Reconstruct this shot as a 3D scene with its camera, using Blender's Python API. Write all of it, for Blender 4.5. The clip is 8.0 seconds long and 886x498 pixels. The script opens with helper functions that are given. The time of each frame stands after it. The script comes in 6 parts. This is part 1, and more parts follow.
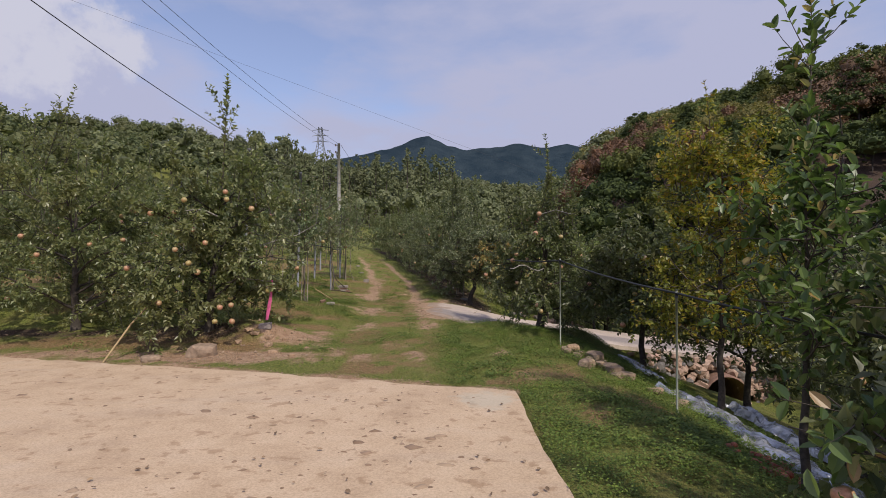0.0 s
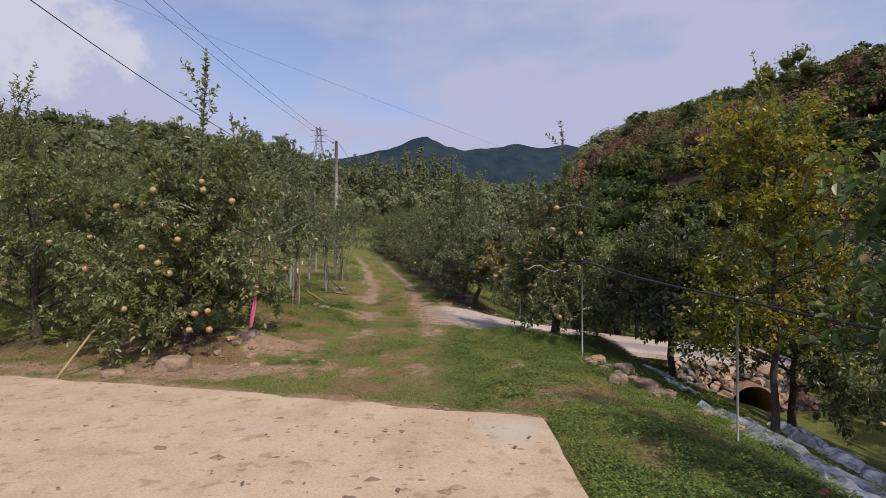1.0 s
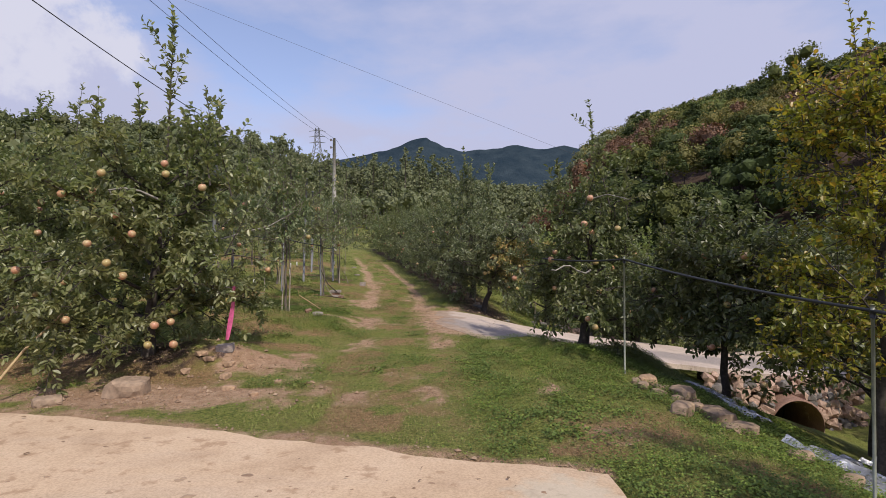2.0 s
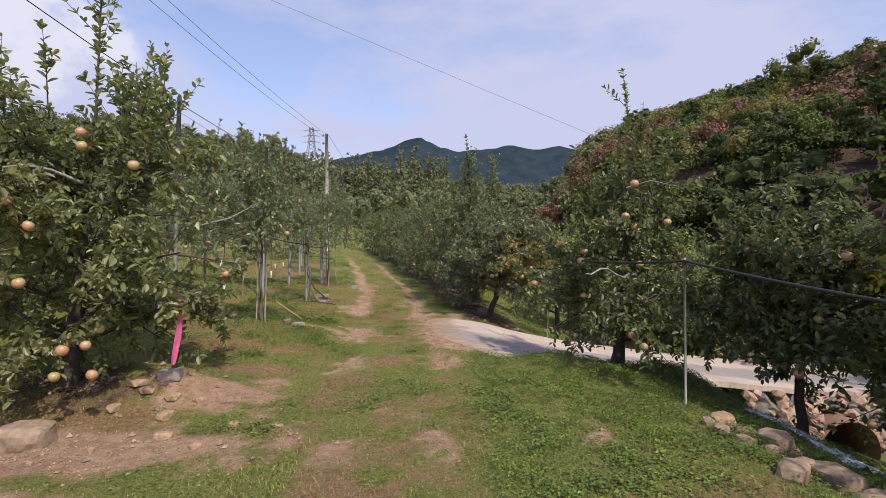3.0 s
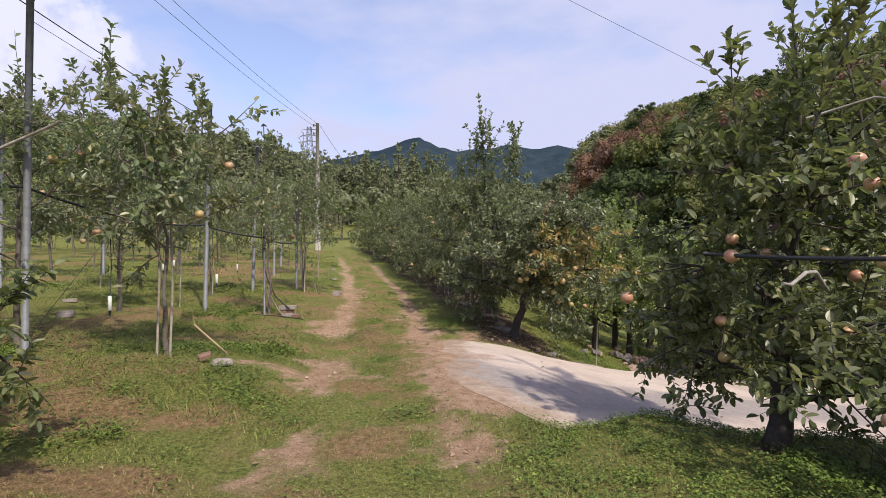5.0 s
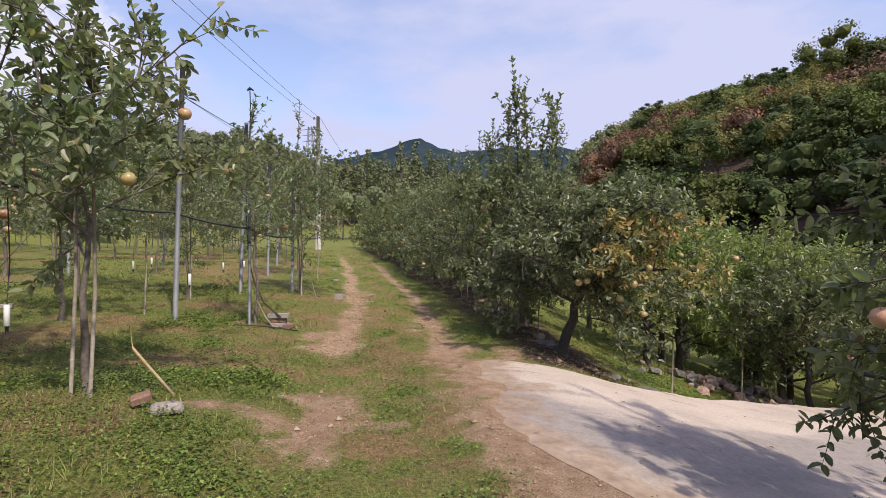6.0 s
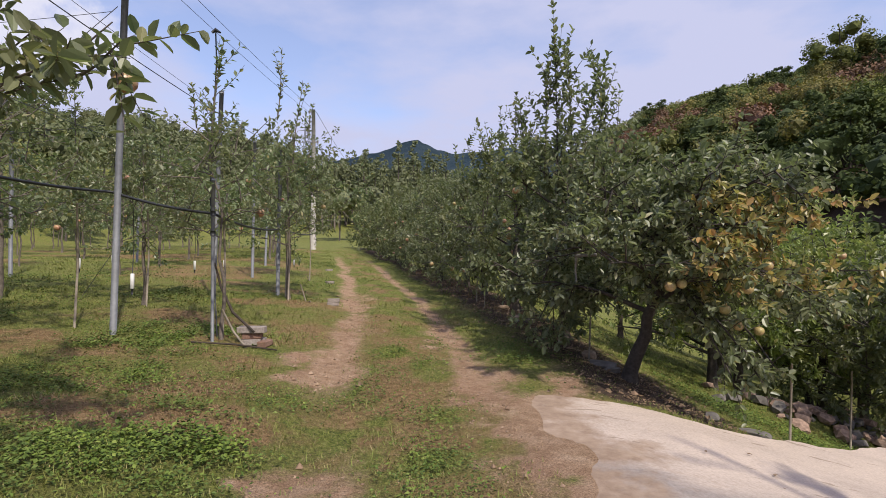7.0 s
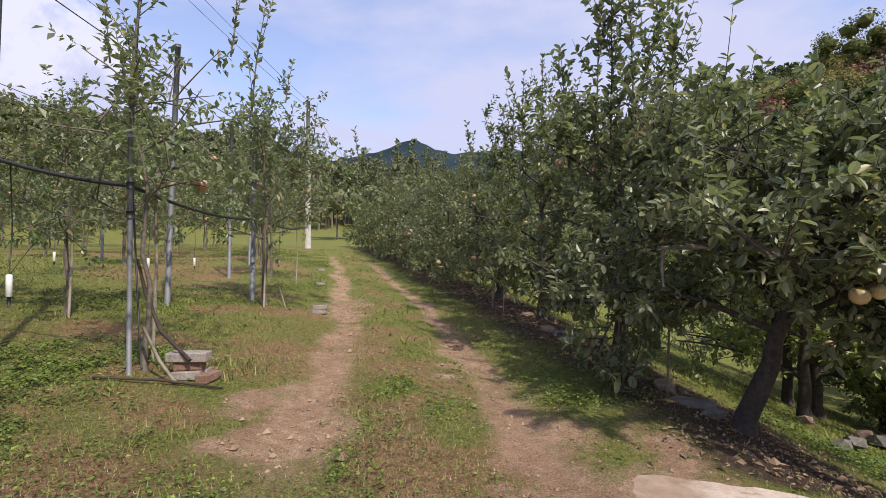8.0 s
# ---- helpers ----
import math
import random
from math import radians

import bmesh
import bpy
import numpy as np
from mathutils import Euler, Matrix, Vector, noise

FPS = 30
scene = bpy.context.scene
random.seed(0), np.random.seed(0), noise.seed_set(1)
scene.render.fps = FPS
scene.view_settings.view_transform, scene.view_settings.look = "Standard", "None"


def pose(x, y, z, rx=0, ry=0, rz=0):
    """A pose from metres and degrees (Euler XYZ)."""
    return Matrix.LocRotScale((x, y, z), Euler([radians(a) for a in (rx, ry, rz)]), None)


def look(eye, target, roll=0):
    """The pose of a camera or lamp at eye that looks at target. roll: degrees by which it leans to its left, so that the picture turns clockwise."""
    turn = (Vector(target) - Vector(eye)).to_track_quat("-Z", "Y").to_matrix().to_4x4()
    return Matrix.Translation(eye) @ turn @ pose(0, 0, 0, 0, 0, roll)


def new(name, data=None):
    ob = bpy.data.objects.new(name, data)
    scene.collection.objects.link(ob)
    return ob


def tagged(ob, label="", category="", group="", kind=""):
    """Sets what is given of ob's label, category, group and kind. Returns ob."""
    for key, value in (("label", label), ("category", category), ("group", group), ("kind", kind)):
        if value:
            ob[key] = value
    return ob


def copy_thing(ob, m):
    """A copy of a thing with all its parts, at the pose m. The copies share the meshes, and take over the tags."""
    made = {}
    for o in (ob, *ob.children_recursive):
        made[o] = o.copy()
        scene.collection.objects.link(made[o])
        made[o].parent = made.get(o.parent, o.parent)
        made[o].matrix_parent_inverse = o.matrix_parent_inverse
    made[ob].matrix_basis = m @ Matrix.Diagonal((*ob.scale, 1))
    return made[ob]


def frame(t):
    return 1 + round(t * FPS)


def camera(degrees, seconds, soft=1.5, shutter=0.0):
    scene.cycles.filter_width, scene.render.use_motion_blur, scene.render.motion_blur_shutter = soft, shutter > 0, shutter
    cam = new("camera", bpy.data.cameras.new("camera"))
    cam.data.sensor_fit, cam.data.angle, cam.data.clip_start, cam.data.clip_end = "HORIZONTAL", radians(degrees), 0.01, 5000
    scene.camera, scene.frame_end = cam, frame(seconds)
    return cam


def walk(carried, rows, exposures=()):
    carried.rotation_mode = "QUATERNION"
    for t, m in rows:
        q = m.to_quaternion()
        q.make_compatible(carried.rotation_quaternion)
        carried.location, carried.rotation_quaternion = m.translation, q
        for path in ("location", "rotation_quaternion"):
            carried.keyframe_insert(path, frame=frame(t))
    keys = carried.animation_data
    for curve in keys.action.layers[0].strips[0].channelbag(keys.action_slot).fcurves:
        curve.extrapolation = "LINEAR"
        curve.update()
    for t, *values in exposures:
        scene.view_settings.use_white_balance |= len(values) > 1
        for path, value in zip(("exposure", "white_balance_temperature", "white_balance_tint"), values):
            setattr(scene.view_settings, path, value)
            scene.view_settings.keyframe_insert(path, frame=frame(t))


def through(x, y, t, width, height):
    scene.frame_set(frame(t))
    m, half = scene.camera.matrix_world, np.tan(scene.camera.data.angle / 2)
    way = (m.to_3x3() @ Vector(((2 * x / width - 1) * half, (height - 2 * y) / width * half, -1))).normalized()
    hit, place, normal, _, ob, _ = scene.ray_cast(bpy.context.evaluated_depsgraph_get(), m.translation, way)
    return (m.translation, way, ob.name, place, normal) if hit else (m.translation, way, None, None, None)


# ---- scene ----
cam = camera(82.1, 8.0, 0.8)
PATH = [
    (0, (0.092, -0.166, 1.349), (0.08, 1.834, 1.361), -0.2),
    (0.5, (0.03, 0.294, 1.331), (0.022, 2.294, 1.344), -0.2),
    (1, (-0.035, 0.812, 1.32), (-0.041, 2.812, 1.334), -0.2),
    (1.5, (-0.118, 1.4, 1.291), (-0.121, 3.399, 1.309), -0.3),
    (1.7, (-0.158, 1.664, 1.284), (-0.162, 3.664, 1.302), -0.3),
    (2.8, (-0.379, 3.189, 1.276), (-0.363, 5.189, 1.296), -0.1),
    (3, (-0.37, 3.487, 1.275), (-0.351, 5.487, 1.294), -0.2),
    (3.5, (-0.303, 4.248, 1.254), (-0.282, 6.248, 1.275), -0.1),
    (4, (-0.251, 5.017, 1.242), (-0.229, 7.017, 1.261), -0.2),
    (4.5, (-0.303, 5.78, 1.227), (-0.279, 7.78, 1.248), -0.2),
    (5, (-0.479, 6.531, 1.211), (-0.456, 8.531, 1.23), -0.4),
    (6.3, (-0.962, 8.772, 1.11), (-0.939, 10.772, 1.136), -0.1),
    (6.5, (-1.032, 9.116, 1.093), (-1.002, 11.116, 1.121), -0.1),
    (7, (-1.146, 9.932, 1.062), (-1.113, 11.931, 1.092), -0.1),
    (7.5, (-1.238, 10.749, 1.038), (-1.202, 12.749, 1.068), -0.1),
    (8, (-1.309, 11.572, 1.013), (-1.27, 13.571, 1.043), -0.1),
]
walk(cam, [(t, look(eye, target, roll)) for t, eye, target, roll in PATH],
     [(0, -0.42), (0.5, -0.42), (1.5, -0.31), (3.0, -0.03), (4.5, 0.12), (6.5, 0.06), (7.0, -0.02), (7.5, -0.02), (8.0, 0.12)])

# ---- light ----
SUN_TO = Vector((0.43, -0.72, 1.0)).normalized()
sun_data = bpy.data.lights.new("sun", "SUN")
sun_data.energy, sun_data.angle, sun_data.color = 4.0, radians(1.5), (1.0, 0.92, 0.78)
sun = new("sun", sun_data)
sun.matrix_world = look(SUN_TO * 60, (0, 0, 0))

world = bpy.data.worlds.new("sky")
scene.world = world
world.use_nodes = True
wt = world.node_tree
wt.nodes.clear()


def wnode(kind, **values):
    n = wt.nodes.new(kind)
    for k, v in values.items():
        n.inputs[k].default_value = v
    return n


sky = wt.nodes.new("ShaderNodeTexSky")
sky.sky_type, sky.sun_disc = "NISHITA", False
sky.sun_elevation = math.asin(SUN_TO.z)
sky.sun_rotation = math.atan2(SUN_TO.x, SUN_TO.y)
sky.air_density, sky.dust_density, sky.ozone_density = 1.0, 2.0, 1.0
coord = wt.nodes.new("ShaderNodeTexCoord")
stretch = wt.nodes.new("ShaderNodeMapping")
stretch.inputs["Location"].default_value = (2.3, 0.4, 0.75)
stretch.inputs["Scale"].default_value = (1.0, 1.0, 2.6)
puffs = wnode("ShaderNodeTexNoise", Scale=2.1, Detail=7.0, Roughness=0.55)
cover = wt.nodes.new("ShaderNodeValToRGB")
cover.color_ramp.elements[0].position, cover.color_ramp.elements[1].position = 0.42, 0.62
cover.color_ramp.elements[0].color = (0.2, 0.2, 0.2, 1)
cloud = wt.nodes.new("ShaderNodeMix")
cloud.data_type = "RGBA"
cloud.inputs["B"].default_value = (5.3, 5.5, 7.55, 1)
back = wnode("ShaderNodeBackground", Strength=0.115)
wout = wt.nodes.new("ShaderNodeOutputWorld")
wt.links.new(coord.outputs["Generated"], stretch.inputs["Vector"])
wt.links.new(stretch.outputs["Vector"], puffs.inputs["Vector"])
height = wt.nodes.new("ShaderNodeSeparateXYZ")
wt.links.new(coord.outputs["Generated"], height.inputs["Vector"])
haze = wt.nodes.new("ShaderNodeMapRange")
haze.inputs["From Min"].default_value, haze.inputs["From Max"].default_value = 0.12, 0.6
haze.inputs["To Min"].default_value, haze.inputs["To Max"].default_value = 0.1, -0.06
wt.links.new(height.outputs["Z"], haze.inputs["Value"])
thick = wt.nodes.new("ShaderNodeMath")
wt.links.new(puffs.outputs["Fac"], thick.inputs[0])
aim = wt.nodes.new("ShaderNodeVectorMath")
aim.operation = "DOT_PRODUCT"
aim.inputs[1].default_value = Vector((-0.61, 0.72, 0.4)).normalized()
wt.links.new(coord.outputs["Generated"], aim.inputs[0])
heap = wt.nodes.new("ShaderNodeMapRange")
heap.interpolation_type = "SMOOTHSTEP"
heap.inputs["From Min"].default_value, heap.inputs["From Max"].default_value = 0.9865, 0.995
billow = wnode("ShaderNodeTexNoise", Scale=7.0, Detail=6.0, Roughness=0.6)
wt.links.new(coord.outputs["Generated"], billow.inputs["Vector"])
torn = wt.nodes.new("ShaderNodeMath")
torn.operation = "MULTIPLY_ADD"
torn.inputs[1].default_value = 0.06
wt.links.new(billow.outputs["Fac"], torn.inputs[0])
shift = wt.nodes.new("ShaderNodeMath")
shift.inputs[1].default_value = -0.03
wt.links.new(aim.outputs["Value"], shift.inputs[0])
wt.links.new(shift.outputs["Value"], torn.inputs[2])
wt.links.new(torn.outputs["Value"], heap.inputs["Value"])
wt.links.new(haze.outputs["Result"], thick.inputs[1])
wt.links.new(thick.outputs["Value"], cover.inputs["Fac"])
wt.links.new(cover.outputs["Color"], cloud.inputs["Factor"])
lift = wt.nodes.new("ShaderNodeMix")
lift.data_type, lift.blend_type = "RGBA", "MULTIPLY"
lift.inputs["Factor"].default_value, lift.inputs["B"].default_value = 1.0, (2.0, 1.85, 2.05, 1)
wt.links.new(sky.outputs["Color"], lift.inputs["A"])
wt.links.new(lift.outputs["Result"], cloud.inputs["A"])
white = wt.nodes.new("ShaderNodeMix")
white.data_type = "RGBA"
white.inputs["B"].default_value = (7.0, 7.0, 8.3, 1)
wt.links.new(cloud.outputs["Result"], white.inputs["A"])
soft_heap = wt.nodes.new("ShaderNodeMath")
soft_heap.operation = "MULTIPLY"
soft_heap.inputs[1].default_value = 0.95
wt.links.new(heap.outputs["Result"], soft_heap.inputs[0])
wt.links.new(soft_heap.outputs["Value"], white.inputs["Factor"])
wt.links.new(white.outputs["Result"], back.inputs["Color"])
wt.links.new(back.outputs["Background"], wout.inputs["Surface"])

# ---- materials ----


class Mat:
    """A small builder of node materials."""

    def __init__(self, name, rough=0.8, metal=0.0, spec=0.5):
        self.mat = bpy.data.materials.new(name)
        self.mat.use_nodes = True
        self.tree = self.mat.node_tree
        self.bsdf = self.tree.nodes["Principled BSDF"]
        self.bsdf.inputs["Roughness"].default_value = rough
        self.bsdf.inputs["Metallic"].default_value = metal
        self.bsdf.inputs["Specular IOR Level"].default_value = spec

    def node(self, kind, **values):
        n = self.tree.nodes.new(kind)
        for k, v in values.items():
            n.inputs[k].default_value = v
        return n

    def link(self, a, b):
        self.tree.links.new(a, b)

    def place(self, own=False):
        if own:
            return self.node("ShaderNodeTexCoord").outputs["Object"]
        return self.node("ShaderNodeNewGeometry").outputs["Position"]

    def noise(self, scale, detail=4.0, rough=0.55, own=False, stretch=None):
        n = self.node("ShaderNodeTexNoise", Scale=scale, Detail=detail, Roughness=rough)
        src = self.place(own)
        if stretch:
            m = self.node("ShaderNodeMapping")
            m.inputs["Scale"].default_value = stretch
            self.link(src, m.inputs["Vector"])
            src = m.outputs["Vector"]
        self.link(src, n.inputs["Vector"])
        return n.outputs["Fac"]

    def ramp(self, fac, stops):
        r = self.node("ShaderNodeValToRGB")
        e = r.color_ramp.elements
        while len(e) < len(stops):
            e.new(0.5)
        for el, (p, c) in zip(e, stops):
            el.position = p
            el.color = (*c, 1) if len(c) == 3 else c
        self.link(fac, r.inputs["Fac"])
        return r.outputs["Color"]

    def mix(self, fac, a, b, blend="MIX"):
        m = self.node("ShaderNodeMix")
        m.data_type, m.blend_type = "RGBA", blend
        for sock, v in ((m.inputs["Factor"], fac), (m.inputs["A"], a), (m.inputs["B"], b)):
            if isinstance(v, (int, float)):
                sock.default_value = v
            elif isinstance(v, tuple):
                sock.default_value = (*v, 1)
            else:
                self.link(v, sock)
        return m.outputs["Result"]

    def colour(self, src):
        if isinstance(src, tuple):
            self.bsdf.inputs["Base Color"].default_value = (*src, 1)
        else:
            self.link(src, self.bsdf.inputs["Base Color"])

    def bump(self, fac, strength=0.4, distance=0.01):
        b = self.node("ShaderNodeBump", Strength=strength, Distance=distance)
        self.link(fac, b.inputs["Height"])
        self.link(b.outputs["Normal"], self.bsdf.inputs["Normal"])

    def island(self):
        return self.node("ShaderNodeNewGeometry").outputs["Random Per Island"]

    def each(self):
        return self.node("ShaderNodeObjectInfo").outputs["Random"]


def leaf_material(name, stops, patch=None, through=0.42, rough=0.38):
    """Leaves: a colour for each leaf, with light passing through them."""
    m = Mat(name, rough, 0, 0.6)
    col = m.ramp(m.island(), stops)
    if patch:
        col = m.mix(m.ramp(m.noise(patch[0], 3.0), [(0.42, (0, 0, 0)), (0.62, (1, 1, 1))]), col, m.mix(0.55, col, patch[1]))
    m.colour(col)
    glow = m.node("ShaderNodeBsdfTranslucent")
    bright = m.mix(1.0, col, (1.18, 1.28, 0.78), "MULTIPLY")
    m.link(bright, glow.inputs["Color"])
    both = m.node("ShaderNodeMixShader", Fac=through)
    m.link(m.bsdf.outputs["BSDF"], both.inputs[1])
    m.link(glow.outputs["BSDF"], both.inputs[2])
    m.link(both.outputs["Shader"], m.tree.nodes["Material Output"].inputs["Surface"])
    return m.mat


def plain(name, colour, rough=0.7, metal=0.0, grain=30.0, amount=0.25, bump=0.2, own=True, spec=0.5):
    """A surface of one colour with mottling at two scales."""
    m = Mat(name, rough, metal, spec)
    dark = tuple(c * (1 - amount) for c in colour)
    lite = tuple(min(1, c * (1 + amount)) for c in colour)
    fine = m.ramp(m.noise(grain, 5.0, 0.6, own), [(0.3, dark), (0.7, lite)])
    broad = m.ramp(m.noise(grain * 0.13, 2.0, 0.5, own), [(0.3, (0.78, 0.76, 0.74)), (0.7, (1, 1, 1))])
    m.colour(m.mix(1.0, fine, broad, "MULTIPLY"))
    m.bump(m.noise(grain * 1.7, 4.0, 0.6, own), bump, 0.004)
    return m.mat


LEAF = leaf_material("apple_leaf", [(0.0, (0.108, 0.1349, 0.06863)), (0.45, (0.183, 0.2112, 0.1142)), (0.8, (0.249, 0.274, 0.1542)), (0.94, (0.339, 0.3523, 0.2162)), (1.0, (0.386, 0.343, 0.1847))], (1.3, (0.179, 0.1905, 0.1142)))
LEAF_DARK = leaf_material("dark_apple_leaf", [(0.0, (0.0886, 0.1154, 0.05074)), (0.5, (0.155, 0.1844, 0.08151)), (0.88, (0.227, 0.2524, 0.1182)), (1.0, (0.344, 0.3399, 0.1726))], (1.1, (0.183, 0.1761, 0.08151)))
LEAF_BANK = leaf_material("bank_apple_leaf", [(0.0, (0.0709, 0.09229, 0.04063)), (0.5, (0.124, 0.1473, 0.0652)), (0.88, (0.182, 0.2019, 0.09435)), (1.0, (0.275, 0.2719, 0.1377))], (1.1, (0.146, 0.1411, 0.0652)))
LEAF_YARD = leaf_material("yard_apple_leaf", [(0.0, (0.111, 0.1411, 0.06086)), (0.5, (0.194, 0.2245, 0.09775)), (0.88, (0.284, 0.308, 0.1419)), (1.0, (0.43, 0.4151, 0.2074))], (1.1, (0.229, 0.2153, 0.09775)))
LEAF_YOUNG = leaf_material("young_apple_leaf", [(0.0, (0.1104, 0.1521, 0.07302)), (0.5, (0.1818, 0.2322, 0.1137)), (0.9, (0.2598, 0.2978, 0.1607)), (1.0, (0.3901, 0.3317, 0.1453))], (1.5, (0.2215, 0.1999, 0.1171)))
LEAF_BACK = leaf_material("second_row_leaf", [(0.0, (0.125, 0.1751, 0.051)), (0.5, (0.21, 0.273, 0.08075)), (0.9, (0.31, 0.3553, 0.119)), (1.0, (0.42, 0.3914, 0.153))], (1.2, (0.24, 0.242, 0.085)))
LEAF_YELLOW = leaf_material("yellowing_leaf", [(0.0, (0.2, 0.21, 0.08)), (0.4, (0.36, 0.32, 0.13)), (0.8, (0.46, 0.34, 0.14)), (1.0, (0.42, 0.22, 0.1))])
LEAF_GOLD = leaf_material("golden_green_leaf", [(0.0, (0.141, 0.167, 0.0264)), (0.4, (0.273, 0.264, 0.037)), (0.75, (0.414, 0.343, 0.044)), (1.0, (0.44, 0.238, 0.044))], (0.8, (0.15, 0.176, 0.0308)))
LEAF_BROAD = leaf_material("broad_shrub_leaf", [(0.0, (0.06, 0.1, 0.03)), (0.6, (0.12, 0.18, 0.055)), (0.92, (0.19, 0.25, 0.085)), (1.0, (0.45, 0.3, 0.17))])
WOOD_GREEN = leaf_material("hill_leaf", [(0.0, (0.05557, 0.07859, 0.02088)), (0.6, (0.103, 0.1331, 0.03228)), (1.0, (0.1587, 0.1843, 0.0438))], (0.06, (0.1255, 0.1167, 0.02952)), 0.2, 0.97)
WOOD_RED = leaf_material("autumn_leaf", [(0.0, (0.09352, 0.04667, 0.02688)), (0.6, (0.1696, 0.08151, 0.04248)), (1.0, (0.2378, 0.1169, 0.05652))], (0.08, (0.119, 0.0754, 0.0354)), 0.15, 0.7)
WOOD_PINE = leaf_material("pine_needles", [(0.0, (0.03023, 0.04764, 0.01222)), (0.6, (0.05567, 0.07827, 0.01834)), (1.0, (0.08709, 0.1111, 0.02566))], None, 0.12, 0.97)
WOOD_OLIVE = leaf_material("olive_leaf", [(0.0, (0.1158, 0.1122, 0.0304)), (0.6, (0.2013, 0.1798, 0.04352)), (1.0, (0.3237, 0.2343, 0.05808))], (0.07, (0.1192, 0.1323, 0.03968)), 0.25, 0.75)
WOOD_HILL = leaf_material("far_hill_leaf", [(0.0, (0.06, 0.08, 0.03)), (0.6, (0.1, 0.125, 0.045)), (1.0, (0.15, 0.17, 0.06))], (0.05, (0.13, 0.12, 0.05)), 0.25, 0.75)
# Grove leaf colour lightened to hold the valley's aerial haze.
WOOD_GROVE = leaf_material("hazed_grove_leaf", [(0.0, (0.109, 0.131, 0.0621)), (0.6, (0.166, 0.189, 0.0891)), (1.0, (0.23, 0.248, 0.115))], (0.08, (0.153, 0.157, 0.081)), 0.25, 0.75)
BARK = plain("apple_bark", (0.068, 0.056, 0.048), 0.9, 0, 28, 0.45, 0.7)
BARK_PALE = plain("pale_grey_bark", (0.3, 0.28, 0.25), 0.85, 0, 30, 0.4, 0.5)
BARK_YOUNG = plain("young_bark", (0.15, 0.125, 0.105), 0.85, 0, 30, 0.4, 0.4)
STEEL = plain("galvanised_steel", (0.22, 0.23, 0.25), 0.65, 0.3, 18, 0.18, 0.1)
STEEL_DULL = plain("dull_green_pipe", (0.3, 0.32, 0.27), 0.5, 0.4, 18, 0.2, 0.1)
HOSE = plain("black_hose", (0.022, 0.023, 0.026), 0.5, 0, 20, 0.3, 0.1)
CABLE = plain("cable_rubber", (0.05, 0.05, 0.055), 0.6, 0, 5, 0.2, 0.0)
PINK = plain("pink_plastic", (0.72, 0.14, 0.33), 0.4, 0, 25, 0.2, 0.5)
WOOD_POLE = plain("peeled_pole_wood", (0.44, 0.32, 0.17), 0.75, 0, 30, 0.25, 0.3)
WOOD_PALE = plain("weathered_stick_wood", (0.28, 0.24, 0.19), 0.8, 0, 30, 0.25, 0.3)
WOOD_DARK = plain("dark_branch_wood", (0.06, 0.045, 0.035), 0.9, 0, 30, 0.4, 0.4)
WHITE = plain("white_plastic", (0.78, 0.78, 0.76), 0.5, 0, 30, 0.08, 0.05)
POLE_GREY = plain("pole_concrete", (0.42, 0.4, 0.36), 0.85, 0, 6, 0.2, 0.2)
CERAMIC = plain("insulator", (0.18, 0.15, 0.14), 0.3, 0, 6, 0.1, 0.0)
TOWER = plain("tower_steel", (0.3, 0.32, 0.36), 0.6, 0.3, 0.5, 0.1, 0.0)
BLOCK = plain("cement_brick", (0.33, 0.285, 0.26), 0.95, 0, 60, 0.3, 0.6)
BLOCK_RED = plain("red_clay_brick", (0.26, 0.155, 0.115), 0.95, 0, 60, 0.3, 0.6)
ROCK = plain("tan_granite", (0.33, 0.24, 0.17), 0.9, 0, 14, 0.35, 0.8)
ROCK_EARTH = plain("earthy_stone", (0.4, 0.27, 0.175), 0.95, 0, 22, 0.35, 0.9)
ROCK_GREY = plain("grey_stone", (0.18, 0.165, 0.155), 0.9, 0, 14, 0.35, 0.8)
ROCK_RED = plain("reddish_stone", (0.42, 0.29, 0.225), 0.9, 0, 14, 0.35, 0.8)


